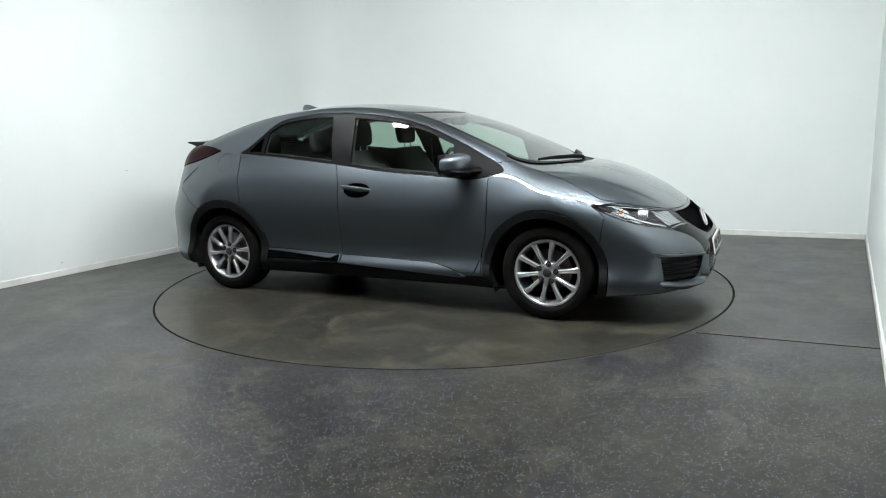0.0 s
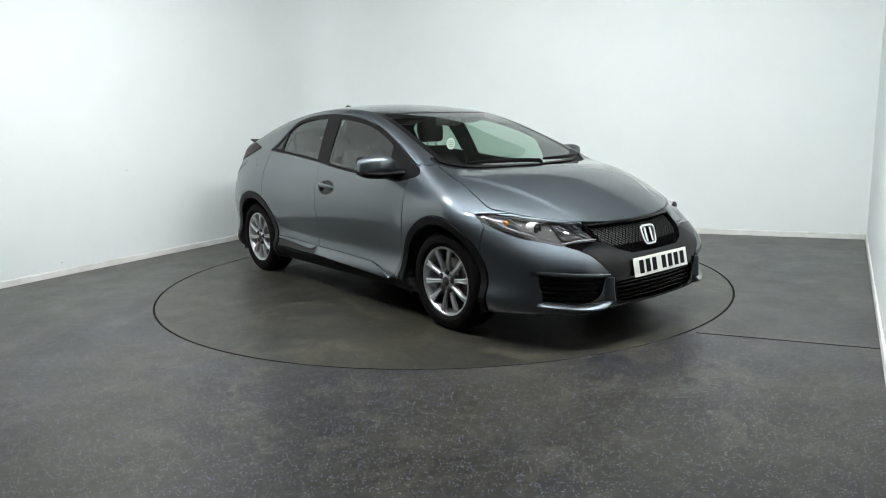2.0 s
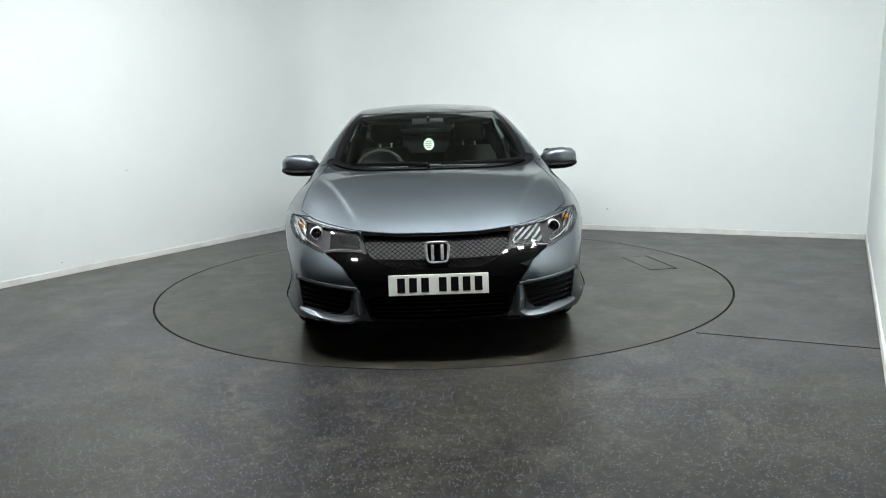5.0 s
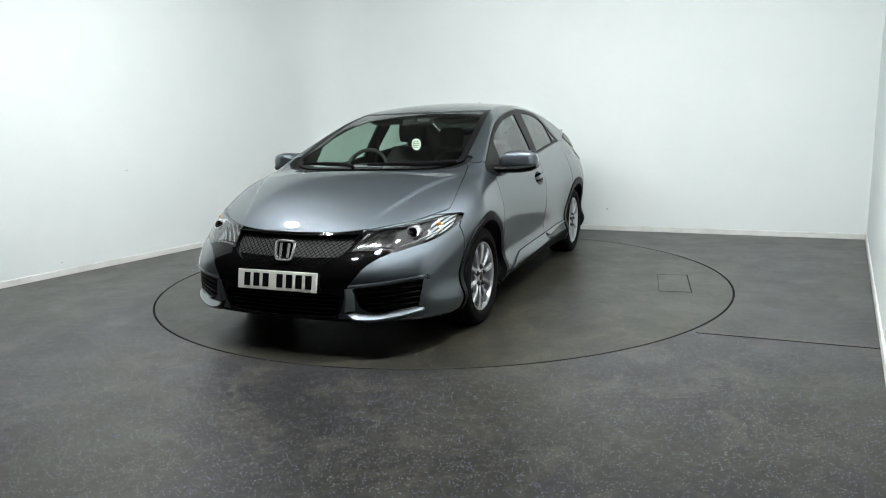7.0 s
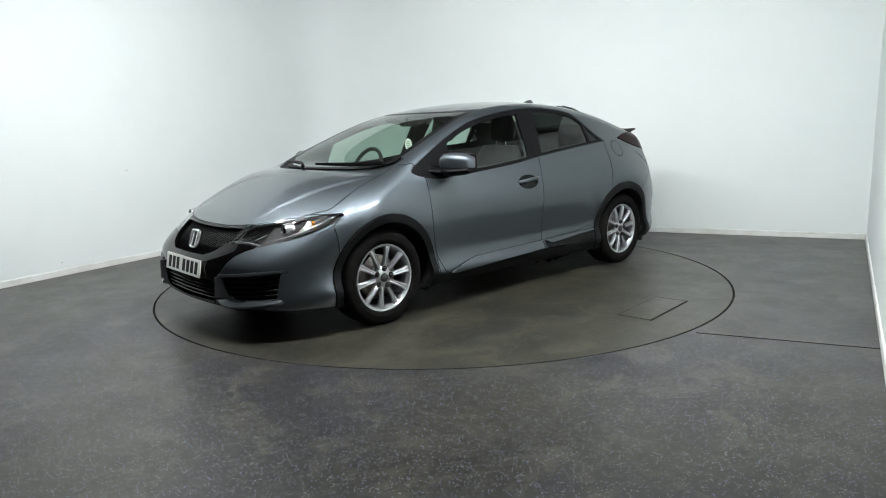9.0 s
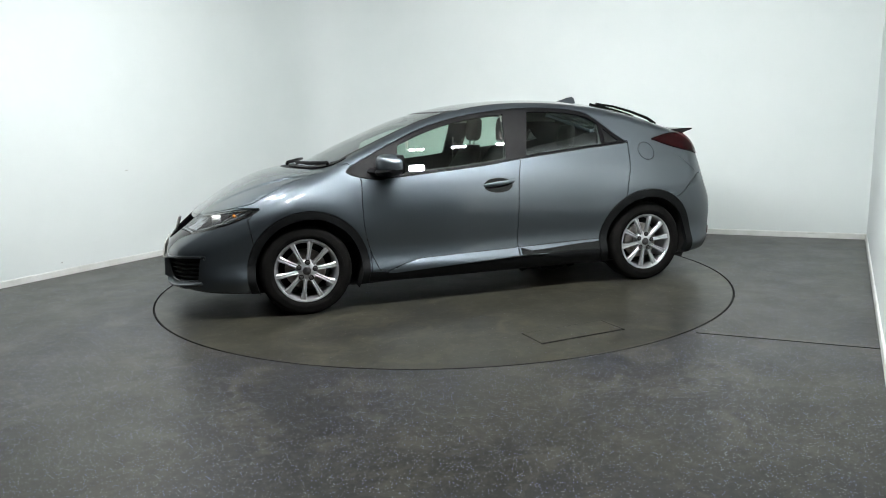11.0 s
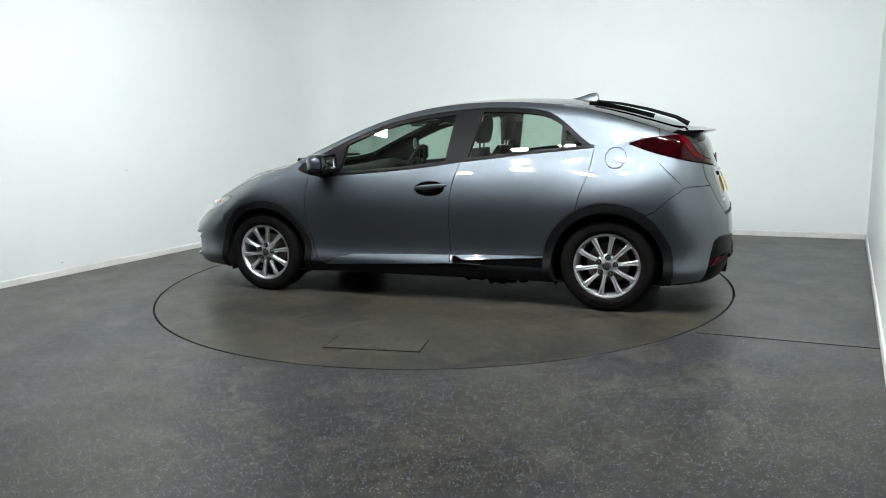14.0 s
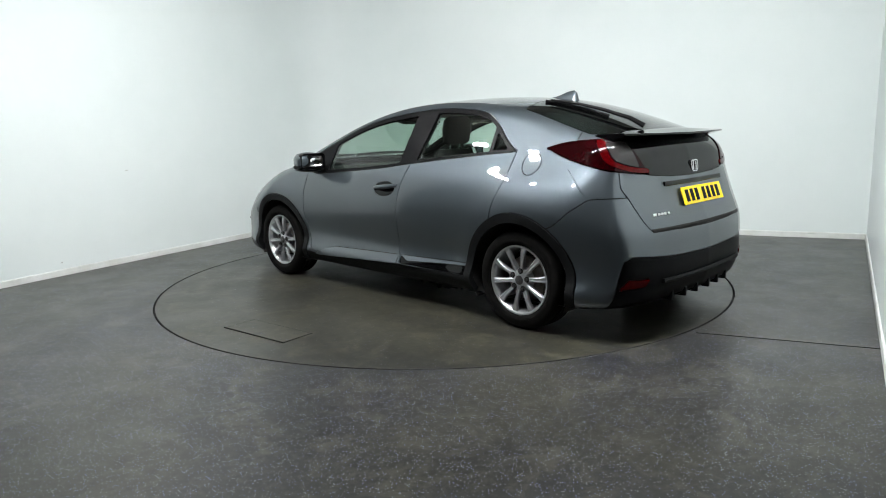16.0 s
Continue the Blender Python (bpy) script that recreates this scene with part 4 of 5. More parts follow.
# wheels: a barrel with ten spokes in a tyre
def make_wheel(x, s):
    base = Matrix.Translation((x, 0.858 * s, HUB_Z)) @ (pose(0, 0, 0, 0, 0, 0) if s > 0 else pose(0, 0, 0, 0, 0, 180))
    bm = bmesh.new()
    lathe(bm, [(0.196, -0.19), (0.202, -0.19), (0.186, -0.15), (0.186, -0.03), (0.196, -0.006), (0.204, 0.004), (0.2135, 0.006), (0.2145, 0.000), (0.209, -0.010), (0.203, -0.03), (0.20, -0.10), (0.208, -0.192), (0.214, -0.194), (0.214, -0.200), (0.196, -0.200)], 72)
    wheel = part("wheel", bm, ALLOY, car, "silver ten-spoke alloy wheel with a worn black tyre", True)
    wheel.matrix_basis = base
    bm = bmesh.new()
    prof = [(0.2145, -0.012), (0.2165, 0.004), (0.224, 0.012), (0.238, 0.0165), (0.2385, 0.018), (0.250, 0.0188), (0.2505, 0.0175), (0.272, 0.0165), (0.286, 0.011), (0.296, 0.0), (0.302, -0.014), (0.3045, -0.024)]
    for y in (-0.042, -0.080, -0.118, -0.156):
        prof += [(0.3075, y + 0.006), (0.2995, y + 0.004), (0.2995, y - 0.004), (0.3075, y - 0.006)]
    prof += [(0.3045, -0.176), (0.298, -0.190), (0.280, -0.203), (0.250, -0.206), (0.222, -0.203), (0.2145, -0.188)]
    lathe(bm, prof, 96)
    part("tyre", bm, RUBBER, wheel, "black rubber tyre", True)
    bm = bmesh.new()
    lathe(bm, [(0.001, -0.075), (0.130, -0.075), (0.138, -0.078), (0.138, -0.098), (0.001, -0.098)], 48, closed=False)
    part("brake_disc", bm, STEEL, wheel, "dull steel brake disc", True)
    bm = bmesh.new()
    lathe(bm, [(0.001, -0.165), (0.188, -0.165), (0.188, -0.170), (0.001, -0.170)], 48, closed=False)
    part("barrel_back", bm, GAP, wheel)
    bm = bmesh.new()
    lathe(bm, [(0.001, -0.004), (0.030, -0.004), (0.034, -0.006), (0.062, -0.012), (0.072, -0.022), (0.074, -0.06), (0.001, -0.06)], 48, closed=False)
    part("hub", bm, ALLOY, wheel, "", True)
    bm = bmesh.new()
    lathe(bm, [(0.001, 0.003), (0.024, 0.002), (0.028, -0.001), (0.029, -0.005)], 32, closed=False)
    part("hub_cap", bm, ALLOY_DARK, wheel, "dark silver centre cap", True)
    for k in range(10):
        a = radians(36 * k + 8)
        bm = bmesh.new()
        rows = []
        for r, w, y, dpt in ((0.045, 0.013, -0.012, 0.04), (0.075, 0.0125, -0.004, 0.034), (0.110, 0.0125, 0.001, 0.028), (0.150, 0.0145, 0.004, 0.024), (0.180, 0.0175, 0.004, 0.022), (0.2, 0.0225, 0.001, 0.022)):
            rows.append([(r, y - dpt, -w), (r, y - 0.007, -w), (r, y - 0.001, -w * 0.55), (r, y - 0.0045, 0), (r, y - 0.001, w * 0.55), (r, y - 0.007, w), (r, y - dpt, w)])
        loft(bm, rows, close=True)
        bmesh.ops.rotate(bm, matrix=Matrix.Rotation(a, 3, "Y"), verts=bm.verts)
        part("spoke", bm, ALLOY, wheel, "", True)
    for k in range(5):
        a = radians(72 * k + 26)
        bm = bmesh.new()
        bmesh.ops.create_cone(bm, cap_ends=True, segments=6, radius1=0.0105, radius2=0.0095, depth=0.022, matrix=pose(0.057 * math.cos(a), -0.004, 0.057 * math.sin(a), -90))
        part("lug_nut", bm, ALLOY_DARK, wheel)
        # black disc on the hub face in place of the shade in the nut's recess
        bm = bmesh.new()
        bmesh.ops.create_cone(bm, cap_ends=True, segments=20, radius1=0.0180, radius2=0.0180, depth=0.005, matrix=pose(0.057 * math.cos(a), -0.0080, 0.057 * math.sin(a), -90))
        part("nut_recess_shade", bm, GAP, wheel)


for hx in (HUB_F, HUB_R):
    for s in (1, -1):
        make_wheel(hx, s)


# front: mesh grille, intake slats, lamps, plate, badge
def slat(name, y0, y1, z0, z1, back, thick, deep, mat, parent, n=24, front=True, label=""):
    """A bar that follows the bumper's face from y0, z0 to y1, z1."""
    ys, zs = np.linspace(y0, y1, n), np.linspace(z0, z1, n)
    xs = surface_x(np.abs(ys), zs, front)
    k = 1 if front else -1
    bm = bmesh.new()
    rows = []
    for x, y, z in zip(xs, ys, zs):
        x -= back * k
        rows.append([(x - deep * k, y, z - thick), (x - 0.003 * k, y, z - thick), (x, y, z - thick * 0.5), (x, y, z + thick * 0.5), (x - 0.003 * k, y, z + thick), (x - deep * k, y, z + thick)])
    loft(bm, rows, close=True)
    return part(name, bm, mat, parent, label, True)


def spans(patch, z, lo=-0.8, hi=0.8, trim=0.004):
    y = np.linspace(lo, hi, 400)
    h = patch.dist(np.stack([np.zeros(400), np.abs(y), np.full(400, z)], 1)) < -trim
    return (y[h].min(), y[h].max()) if h.any() else None


def diamond_mesh():
    """The grille: two sets of slanting bars behind the opening."""
    bm = bmesh.new()
    step = 0.030
    for slant in (1, -1):
        for i in range(-40, 41):
            y0 = i * step
            zz = np.linspace(0.495, 0.655, 60)
            yy = y0 + slant * (zz - 0.575) * 1.5
            ok = P["mesh_hole"].dist(np.stack([np.zeros(60), np.abs(yy), zz], 1)) < 0.004
            if ok.sum() < 4:
                continue
            zz, yy = zz[ok][[0, -1]], yy[ok][[0, -1]]
            zz, yy = np.linspace(*zz, 7), np.linspace(*yy, 7)
            xx = surface_x(np.abs(yy), zz) - 0.022
            tube(bm, list(zip(xx, yy, zz)), 0.0018, 5, 1.0, (1, 0, 0))
    return part("grille_mesh", bm, GRILLE_BLACK, nose, "gloss black diamond mesh grille", True)


diamond_mesh()
for z in (0.252, 0.276, 0.300, 0.324, 0.345):
    q = spans(P["low_hole"], z)
    if q:
        slat("intake_slat", q[0], q[1], z, z, 0.008, 0.0050, 0.02, GLOSS_BLACK, nose, 30)
slat("lower_lip", -0.44, 0.44, 0.218, 0.218, -0.004, 0.006, 0.02, GLOSS_BLACK, nose, 40, label="gloss black lower lip")
slat("grille_brow", -0.385, 0.385, 0.652, 0.652, -0.003, 0.004, 0.016, GLOSS_BLACK, nose, 30)
for s in (1, -1):
    for z in (0.285, 0.314, 0.343, 0.372):
        q = spans(P["fog_hole"], z, 0.3, 0.8)
        if q:
            slat("intake_slat", s * q[0], s * q[1], z - 0.008, z + 0.010, 0.010, 0.005, 0.022, CLAD, car, 16)


for s in (1, -1):
    slat("intake_strip", s * 0.428, s * 0.770, 0.402, 0.436, -0.010, 0.0075, 0.045, BLADE, car, 24, label="grey painted strip over the air intake")


def bumper_blade(s):
    """A wedge that runs under the air intake and up its inner side, its upper face to the light."""
    path = curve([(0.765, 0.262), (0.68, 0.246), (0.60, 0.236), (0.52, 0.232), (0.46, 0.240), (0.425, 0.262), (0.425, 0.262), (0.432, 0.330), (0.430, 0.392)], 5, False)
    bm = bmesh.new()
    rows = []
    for i, (y, z) in enumerate(path):
        ty, tz = path[min(i + 1, len(path) - 1)] - path[max(i - 1, 0)]
        k = math.hypot(ty, tz)
        py, pz = (tz / k, -ty / k)
        x = float(surface_x(np.array(y), np.array(z)))
        w = 0.35 + 0.65 * math.sin(math.pi * min(i / 26, 1.0)) ** 0.7 if i < 26 else max(1 - (i - 26) / 22, 0.3)
        rows.append([(x + o, s * (y + py * q), z + pz * q) for q, o in ((0.028 * w, -0.018), (0.026 * w, -0.006), (-0.006, 0.038 * w + 0.004), (-0.015, 0.037 * w + 0.002), (-0.040 * w, -0.012))])
    loft(bm, rows, close=True)
    part("bumper_blade", bm, BLADE, car, "light-catching painted blade under the air intake", True)


for s in (1, -1):
    bumper_blade(s)


def face_plate(name, y0, z0, w, h, front, mat, tilt_ref=0.06):
    """A flat plate on the bumper, leaning as the body leans there; returns the plate and the pose of its face."""
    k = 1 if front else -1
    xa, xb = (float(surface_x(np.array(y0), np.array(z0 + d), front)) for d in (h / 2, -h / 2))
    lean = math.atan2(xb - xa, h)
    m = Matrix.Translation(((xa + xb) / 2 + 0.010 * k, y0, z0)) @ Matrix.Rotation(-lean, 4, "Y")
    bm = bmesh.new()
    box(bm, 0, 0, 0, 0.008, w, h, 0.003, 2, m)
    return part(name, bm, mat, car), m, k


def plate_bars(plate, m, k, w):
    """Plain bars where the characters stand."""
    y = -0.215
    for i in range(7):
        bm = bmesh.new()
        box(bm, 0, 0, 0, 0.002, 0.040, 0.074, 0, 1, m @ Matrix.Translation((0.0046 * k, y + 0.020, 0)))
        part("plate_bar", bm, TRIM_BLACK, plate)
        y += 0.062 + (0.030 if i == (2 if k > 0 else 3) else 0)
    return plate


pl, m, k = face_plate("front_plate", 0.0, 0.420, 0.520, 0.108, True, PLATE_W)
tagged(pl, "white front number plate with black bars")
plate_bars(pl, m, k, 0.52)
pl, m, k = face_plate("rear_plate", -0.03, 0.785, 0.520, 0.108, False, PLATE_Y)
tagged(pl, "yellow rear number plate with black bars")
plate_bars(pl, m, k, 0.52)


def badge(name, y0, z0, w, h, front, lift=0.012):
    """A chrome rounded frame with a plain shield in it."""
    k = 1 if front else -1
    xa, xb = (float(surface_x(np.array(y0), np.array(z0 + d), front)) for d in (h / 2, -h / 2))
    m = Matrix.Translation(((xa + xb) / 2 + lift * k, y0, z0)) @ Matrix.Rotation(-0.4 * math.atan2(xb - xa, h), 4, "Y")
    bm = bmesh.new()
    pts = []
    for i in range(41):
        a = 2 * math.pi * i / 40
        c, s_ = math.cos(a), math.sin(a)
        sq = (abs(c) ** 5 + abs(s_) ** 5) ** -0.2
        pts.append(m @ Vector((0, c * sq * w / 2 * (1 + 0.10 * s_ * sq), s_ * sq * h / 2)))
    tube(bm, pts, 0.0065 * w / 0.10, 8, 1.0, m.to_3x3() @ Vector((1, 0, 0)))
    b = part(name, bm, SILVER, car, "chrome maker's badge", True)
    for q in (-0.22, 0.22):
        bm = bmesh.new()
        box(bm, 0, 0, 0, 0.006, w * 0.15, h * 0.78, 0.0025, 2, m @ Matrix.Translation((0, q * w, 0)))
        part("badge_bar", bm, SILVER, b, "", True)
    bm = bmesh.new()
    box(bm, 0, 0, 0, 0.004, w * 0.92, h * 0.92, 0.0015, 1, m @ Matrix.Translation((-0.010 * k, 0, 0)))
    part("badge_backing", bm, GLOSS_BLACK, b)
    return b


badge("front_badge", 0.0, 0.572, 0.116, 0.108, True, 0.024)
badge("rear_badge", -0.03, 0.950, 0.075, 0.064, False, 0.006)
mark = slat("model_mark", 0.505, 0.535, 0.705, 0.706, -0.005, 0.010, 0.006, CHROME, car, 5, False, "small chrome model badge of five bars")
for y in (0.474, 0.448, 0.417, 0.385):
    slat("mark_bar", y, y + 0.022, 0.705, 0.706, -0.005, 0.009, 0.006, CHROME, mark, 4, False)
slat("plate_hood", -0.38, 0.36, 0.866, 0.866, -0.012, 0.013, 0.02, GLOSS_BLACK, car, 24, False, "black strip over the rear number plate")
# a solid dark strip draws the shade in the gap under the tailgate
slat("tailgate_gap_shade", -0.57, 0.57, 0.620, 0.620, -0.002, 0.014, 0.02, GAP, car, 40, False, "dark strip standing in for the shaded gap below the tailgate")
slat("diffuser_fin_bar", -0.5, 0.5, 0.335, 0.335, -0.012, 0.012, 0.03, CLAD, car, 30, False, "black ridge across the rear bumper")
for y in (-0.36, -0.22, -0.08, 0.08, 0.22, 0.36):
    bm = bmesh.new()
    x = float(surface_x(np.array(abs(y)), np.array(0.26), False))
    box(bm, x + 0.055, y, 0.225, 0.10, 0.022, 0.060, 0.008, 2)
    part("diffuser_fin", bm, CLAD, car, "", True)


def ball(bm, c, r, m=None, seg=24):
    bmesh.ops.create_uvsphere(bm, u_segments=seg, v_segments=seg // 2, radius=1, matrix=Matrix.Translation(c) @ Matrix.Diagonal((*((r, r, r) if isinstance(r, float) else r), 1)))
    return bm


# a raised crease from each tail lamp down to the bumper seam
for s in (1, -1):
    bm = bmesh.new()
    xs, zs = np.linspace(-1.715, -1.868, 9), np.linspace(0.968, 0.822, 9)
    tube(bm, [(x, s * (float(surface_y(np.array(x), np.array(z))) - 0.002), z) for x, z in zip(xs, zs)], [0.002, 0.005, 0.007, 0.008, 0.008, 0.008, 0.007, 0.005, 0.002], 8, 0.8, (1, 0, 0))
    part("quarter_crease", bm, PAINT, car, "", True)


def lamp_innards(s):
    lamp = [o for o in car.children if o.name.startswith("head_lamp")][0 if s > 0 else 1]

    def at(y, z, back):
        return float(surface_x(np.array(y), np.array(z))) - back
    # projector with its ring
    y, z = 0.668, 0.655
    x = at(y, z, 0.016)
    bm = bmesh.new()
    lathe(bm, [(0.027, 0.0), (0.031, 0.008), (0.036, 0.0), (0.036, -0.05), (0.027, -0.05)], 32)
    bmesh.ops.transform(bm, matrix=Matrix.Translation((x, y * s, z)) @ pose(0, 0, 0, 0, 0, -90), verts=bm.verts)
    part("projector_ring", bm, SILVER, lamp, "", True)
    bm = ball(bmesh.new(), (x - 0.010, y * s, z), (0.020, 0.028, 0.028))
    part("projector", bm, GLOSS_BLACK, lamp, "dark glass projector lens", True)
    # faceted silvered reflectors behind the lens, inboard and outboard of the projector
    for y0, y1, cols, back in ((0.415, 0.585, 9, 0.022), (0.735, 0.825, 5, 0.016)):
        grid = []
        for k, y in enumerate(np.linspace(y0, y1, cols)):
            zs = np.linspace(0.55, 0.75, 80)
            xs = surface_x(np.full(80, y), zs)
            ok = P["head_lamp"].dist(np.stack([xs, np.full(80, y), zs], 1)) < -0.010
            if ok.sum() < 3:
                continue
            z0, z1 = zs[ok].min(), zs[ok].max()
            grid.append([(at(y, z0 + (z1 - z0) * q, back + 0.0070 * ((k + r) % 2) + 0.012 * math.sin(math.pi * q)), y * s, z0 + (z1 - z0) * q) for r, q in enumerate((0.0, 0.2, 0.4, 0.6, 0.8, 1.0))])
        part("reflector_facets", loft(bmesh.new(), grid), REFLECT, lamp, "faceted silver reflector")
    # thin bright strips along the foot and the brow
    for pts, rr in (([(0.40, 0.582), (0.50, 0.586), (0.575, 0.580), (0.61, 0.576)], (0.003, 0.005, 0.005, 0.004)),
                    ([(0.63, 0.590), (0.70, 0.612), (0.77, 0.650), (0.81, 0.688)], (0.003, 0.004, 0.004, 0.003)), ([(0.46, 0.668), (0.60, 0.687), (0.72, 0.708), (0.80, 0.724)], (0.002, 0.003, 0.003, 0.002))):
        bm = bmesh.new()
        tube(bm, [(at(y, z, 0.008), y * s, z) for y, z in pts], list(rr), 8, 0.8, (1, 0, 0))
        part("silver_strip", bm, SILVER, lamp, "", True)
    # amber bulb of the indicator
    bm = ball(bmesh.new(), (at(0.772, 0.688, 0.014), 0.772 * s, 0.688), (0.010, 0.012, 0.012))
    part("indicator_bulb", bm, AMBER, lamp, "amber indicator bulb", True)


for s in (1, -1):
    lamp_innards(s)


# mirrors, handles, wipers, aerial fin, spoiler
def door_mirror(s):
    bm = bmesh.new()
    rows = []
    for y, hx, z0, z1, fx in ((0.800, 0.035, 0.955, 0.995, 0.60), (0.825, 0.062, 0.938, 1.030, 0.615), (0.880, 0.078, 0.935, 1.052, 0.622), (0.950, 0.081, 0.934, 1.056, 0.617), (1.012, 0.074, 0.936, 1.046, 0.605), (1.045, 0.056, 0.942, 1.026, 0.592), (1.058, 0.026, 0.955, 1.002, 0.585)):
        r = []
        for i in range(20):
            a = 2 * math.pi * i / 20
            c, q = math.cos(a), math.sin(a)
            f = (abs(c) ** 3.6 + abs(q) ** 3.6) ** (-1 / 3.6)
            r.append((fx + hx * c * f * (1.0 if c > 0 else 0.75), y * s, (z0 + z1) / 2 + (z1 - z0) / 2 * q * f))
        rows.append(r)
    loft(bm, rows, close=True)
    shell_ = part("door_mirror", bm, PAINT, DOORS["f", s], "grey painted door mirror with a black foot", True)
    bm = bmesh.new()
    rows = []
    for y, hx, z0, z1, fx in ((0.812, 0.064, 0.908, 0.962, 0.615), (0.90, 0.086, 0.900, 0.966, 0.622), (0.96, 0.087, 0.902, 0.966, 0.616), (1.02, 0.077, 0.912, 0.966, 0.603), (1.056, 0.050, 0.930, 0.962, 0.59)):
        rows.append([(fx + hx * c * (1.0 if c > 0 else 0.75), y * s, (z0 + z1) / 2 + (z1 - z0) / 2 * q) for c, q in ((math.cos(a), math.sin(a)) for a in (2 * math.pi * i / 16 for i in range(16)))])
    loft(bm, rows, close=True)
    part("mirror_bowl", bm, TRIM_BLACK, shell_, "black lower mirror casing", True)
    bm = bmesh.new()
    tube(bm, [(0.70, 0.772 * s, 0.935), (0.675, 0.81 * s, 0.932), (0.65, 0.85 * s, 0.930), (0.63, 0.90 * s, 0.930)], [0.048, 0.044, 0.050, 0.046], 12, 0.55)
    part("mirror_foot", bm, TRIM_BLACK, shell_, "", True)
    bm = bmesh.new()
    box(bm, 0.560, 0.935 * s, 0.985, 0.012, 0.215, 0.125, 0.03, 3)
    part("mirror_rim", bm, TRIM_BLACK, shell_, "black mirror rim", True)
    bm = bmesh.new()
    box(bm, 0, 0, 0, 0.006, 0.165, 0.082, 0.02, 2, Matrix.Translation((0.554, 0.938 * s, 0.985)) @ pose(0, 0, 0, 0, 4, -10 * s))
    part("mirror_glass", bm, CHROME, shell_, "mirror glass", True)


def door_handle(s):
    bm = bmesh.new()
    xs = np.linspace(-0.082, -0.325, 13)
    rows = []
    for i, x in enumerate(xs):
        z = 0.803 + 0.022 * (i / 12)
        y = float(surface_y(np.array(x), np.array(z))) + 0.020 - 0.022 * abs(i / 12 * 2 - 1) ** 4
        h = 0.0165 - 0.006 * abs(i / 12 * 2 - 1) ** 3
        rows.append([(x, s * (y + 0.009 * math.cos(a)), z + h * math.sin(a)) for a in (2 * math.pi * j / 12 for j in range(12))])
    loft(bm, rows, close=True)
    part("door_handle", bm, PAINT, DOORS["f", s], "grey door handle", True)


def front_wiper(name, path):
    bm = bmesh.new()
    pts = []
    for x, y in path:
        pts.append((x, y, float(surface_z(np.array(x), np.array(abs(y)))) + 0.022))
    tube(bm, pts, [0.009, 0.010, 0.010, 0.008, 0.006][:len(pts)], 8, 1.4)
    w = part(name, bm, TRIM_BLACK, car, "black windscreen wiper", True)
    bm = bmesh.new()
    x, y = path[0]
    ball(bm, (x, y, pts[0][2] - 0.008), 0.013)
    part("wiper_pivot", bm, TRIM_BLACK, w, "", True)


for s in (1, -1):
    door_mirror(s)
    door_handle(s)
front_wiper("front_wiper", [(1.20, -0.02), (1.14, -0.12), (1.10, -0.25), (1.06, -0.38), (1.03, -0.52)])
front_wiper("front_wiper", [(0.98, 0.62), (1.02, 0.52), (1.08, 0.38), (1.12, 0.22), (1.145, 0.06)])

bm = bmesh.new()
rows = []
for x, w, h in ((-1.035, 0.004, 0.003), (-1.08, 0.014, 0.014), (-1.13, 0.024, 0.034), (-1.18, 0.030, 0.056), (-1.225, 0.032, 0.068), (-1.242, 0.030, 0.058), (-1.252, 0.026, 0.004)):
    z0 = float(surface_z(np.array(x), np.array(0.0))) - 0.004
    rows.append([(x + 0.02 * (q / 1.0 - 0.5) * 0, y, z0 + q * h) for y, q in ((-w, 0), (-w * 0.75, 0.4), (-w * 0.35, 0.85), (0, 1.0), (w * 0.35, 0.85), (w * 0.75, 0.4), (w, 0))])
loft(bm, rows, close=True)
part("aerial_fin", bm, PAINT, car, "grey shark-fin aerial", True)

bm = bmesh.new()
pts = [(-1.885, 0.245), (-1.80, 0.262), (-1.62, 0.288), (-1.44, 0.312), (-1.27, 0.330)]
tube(bm, [(x, y, float(surface_z(np.array(x), np.array(y))) + h) for (x, y), h in zip(pts, (0.020, 0.040, 0.040, 0.034, 0.024))], [0.014, 0.011, 0.009, 0.008, 0.006], 8, 1.2)
rw = part("rear_wiper", bm, TRIM_BLACK, car, "black rear wiper lying up the tailgate window", True)
bm = bmesh.new()
tube(bm, [(x, y - 0.02, float(surface_z(np.array(x), np.array(y))) + 0.012) for x, y in ((-1.66, 0.285), (-1.5, 0.305), (-1.36, 0.322), (-1.22, 0.335))], 0.008, 6, 1.3)
part("wiper_blade", bm, TRIM_BLACK, rw, "", True)

bm = bmesh.new()
rows = []
for y in np.linspace(-0.625, 0.625, 41):
    q = abs(y) / 0.625
    xl = -1.790 - 0.125 * (1 - q ** 2)
    zl = float(surface_z(np.array(xl), np.array(abs(y))))
    xt = -2.068 + 0.085 * q ** 2.2
    zt = 1.152 + 0.004 * q
    xm = (xl + xt) / 2
    zm = max((zl + zt) / 2 + 0.006, float(surface_z(np.array(xm), np.array(abs(y)))) + 0.006)
    rows.append([(xl + 0.02, y, zl - 0.012), (xl, y, zl + 0.004), (xm, y, zm), (xt + 0.03, y, zt + 0.002), (xt, y, zt), (xt + 0.004, y, zt - 0.010), (xt + 0.06, y, zt - 0.026), (xm, y, zm - 0.040), (xl - 0.02, y, zl - 0.045)])
loft(bm, rows, close=True)
part("spoiler", bm, GLOSS_BLACK, car, "gloss black spoiler lip over the tailgate", True)


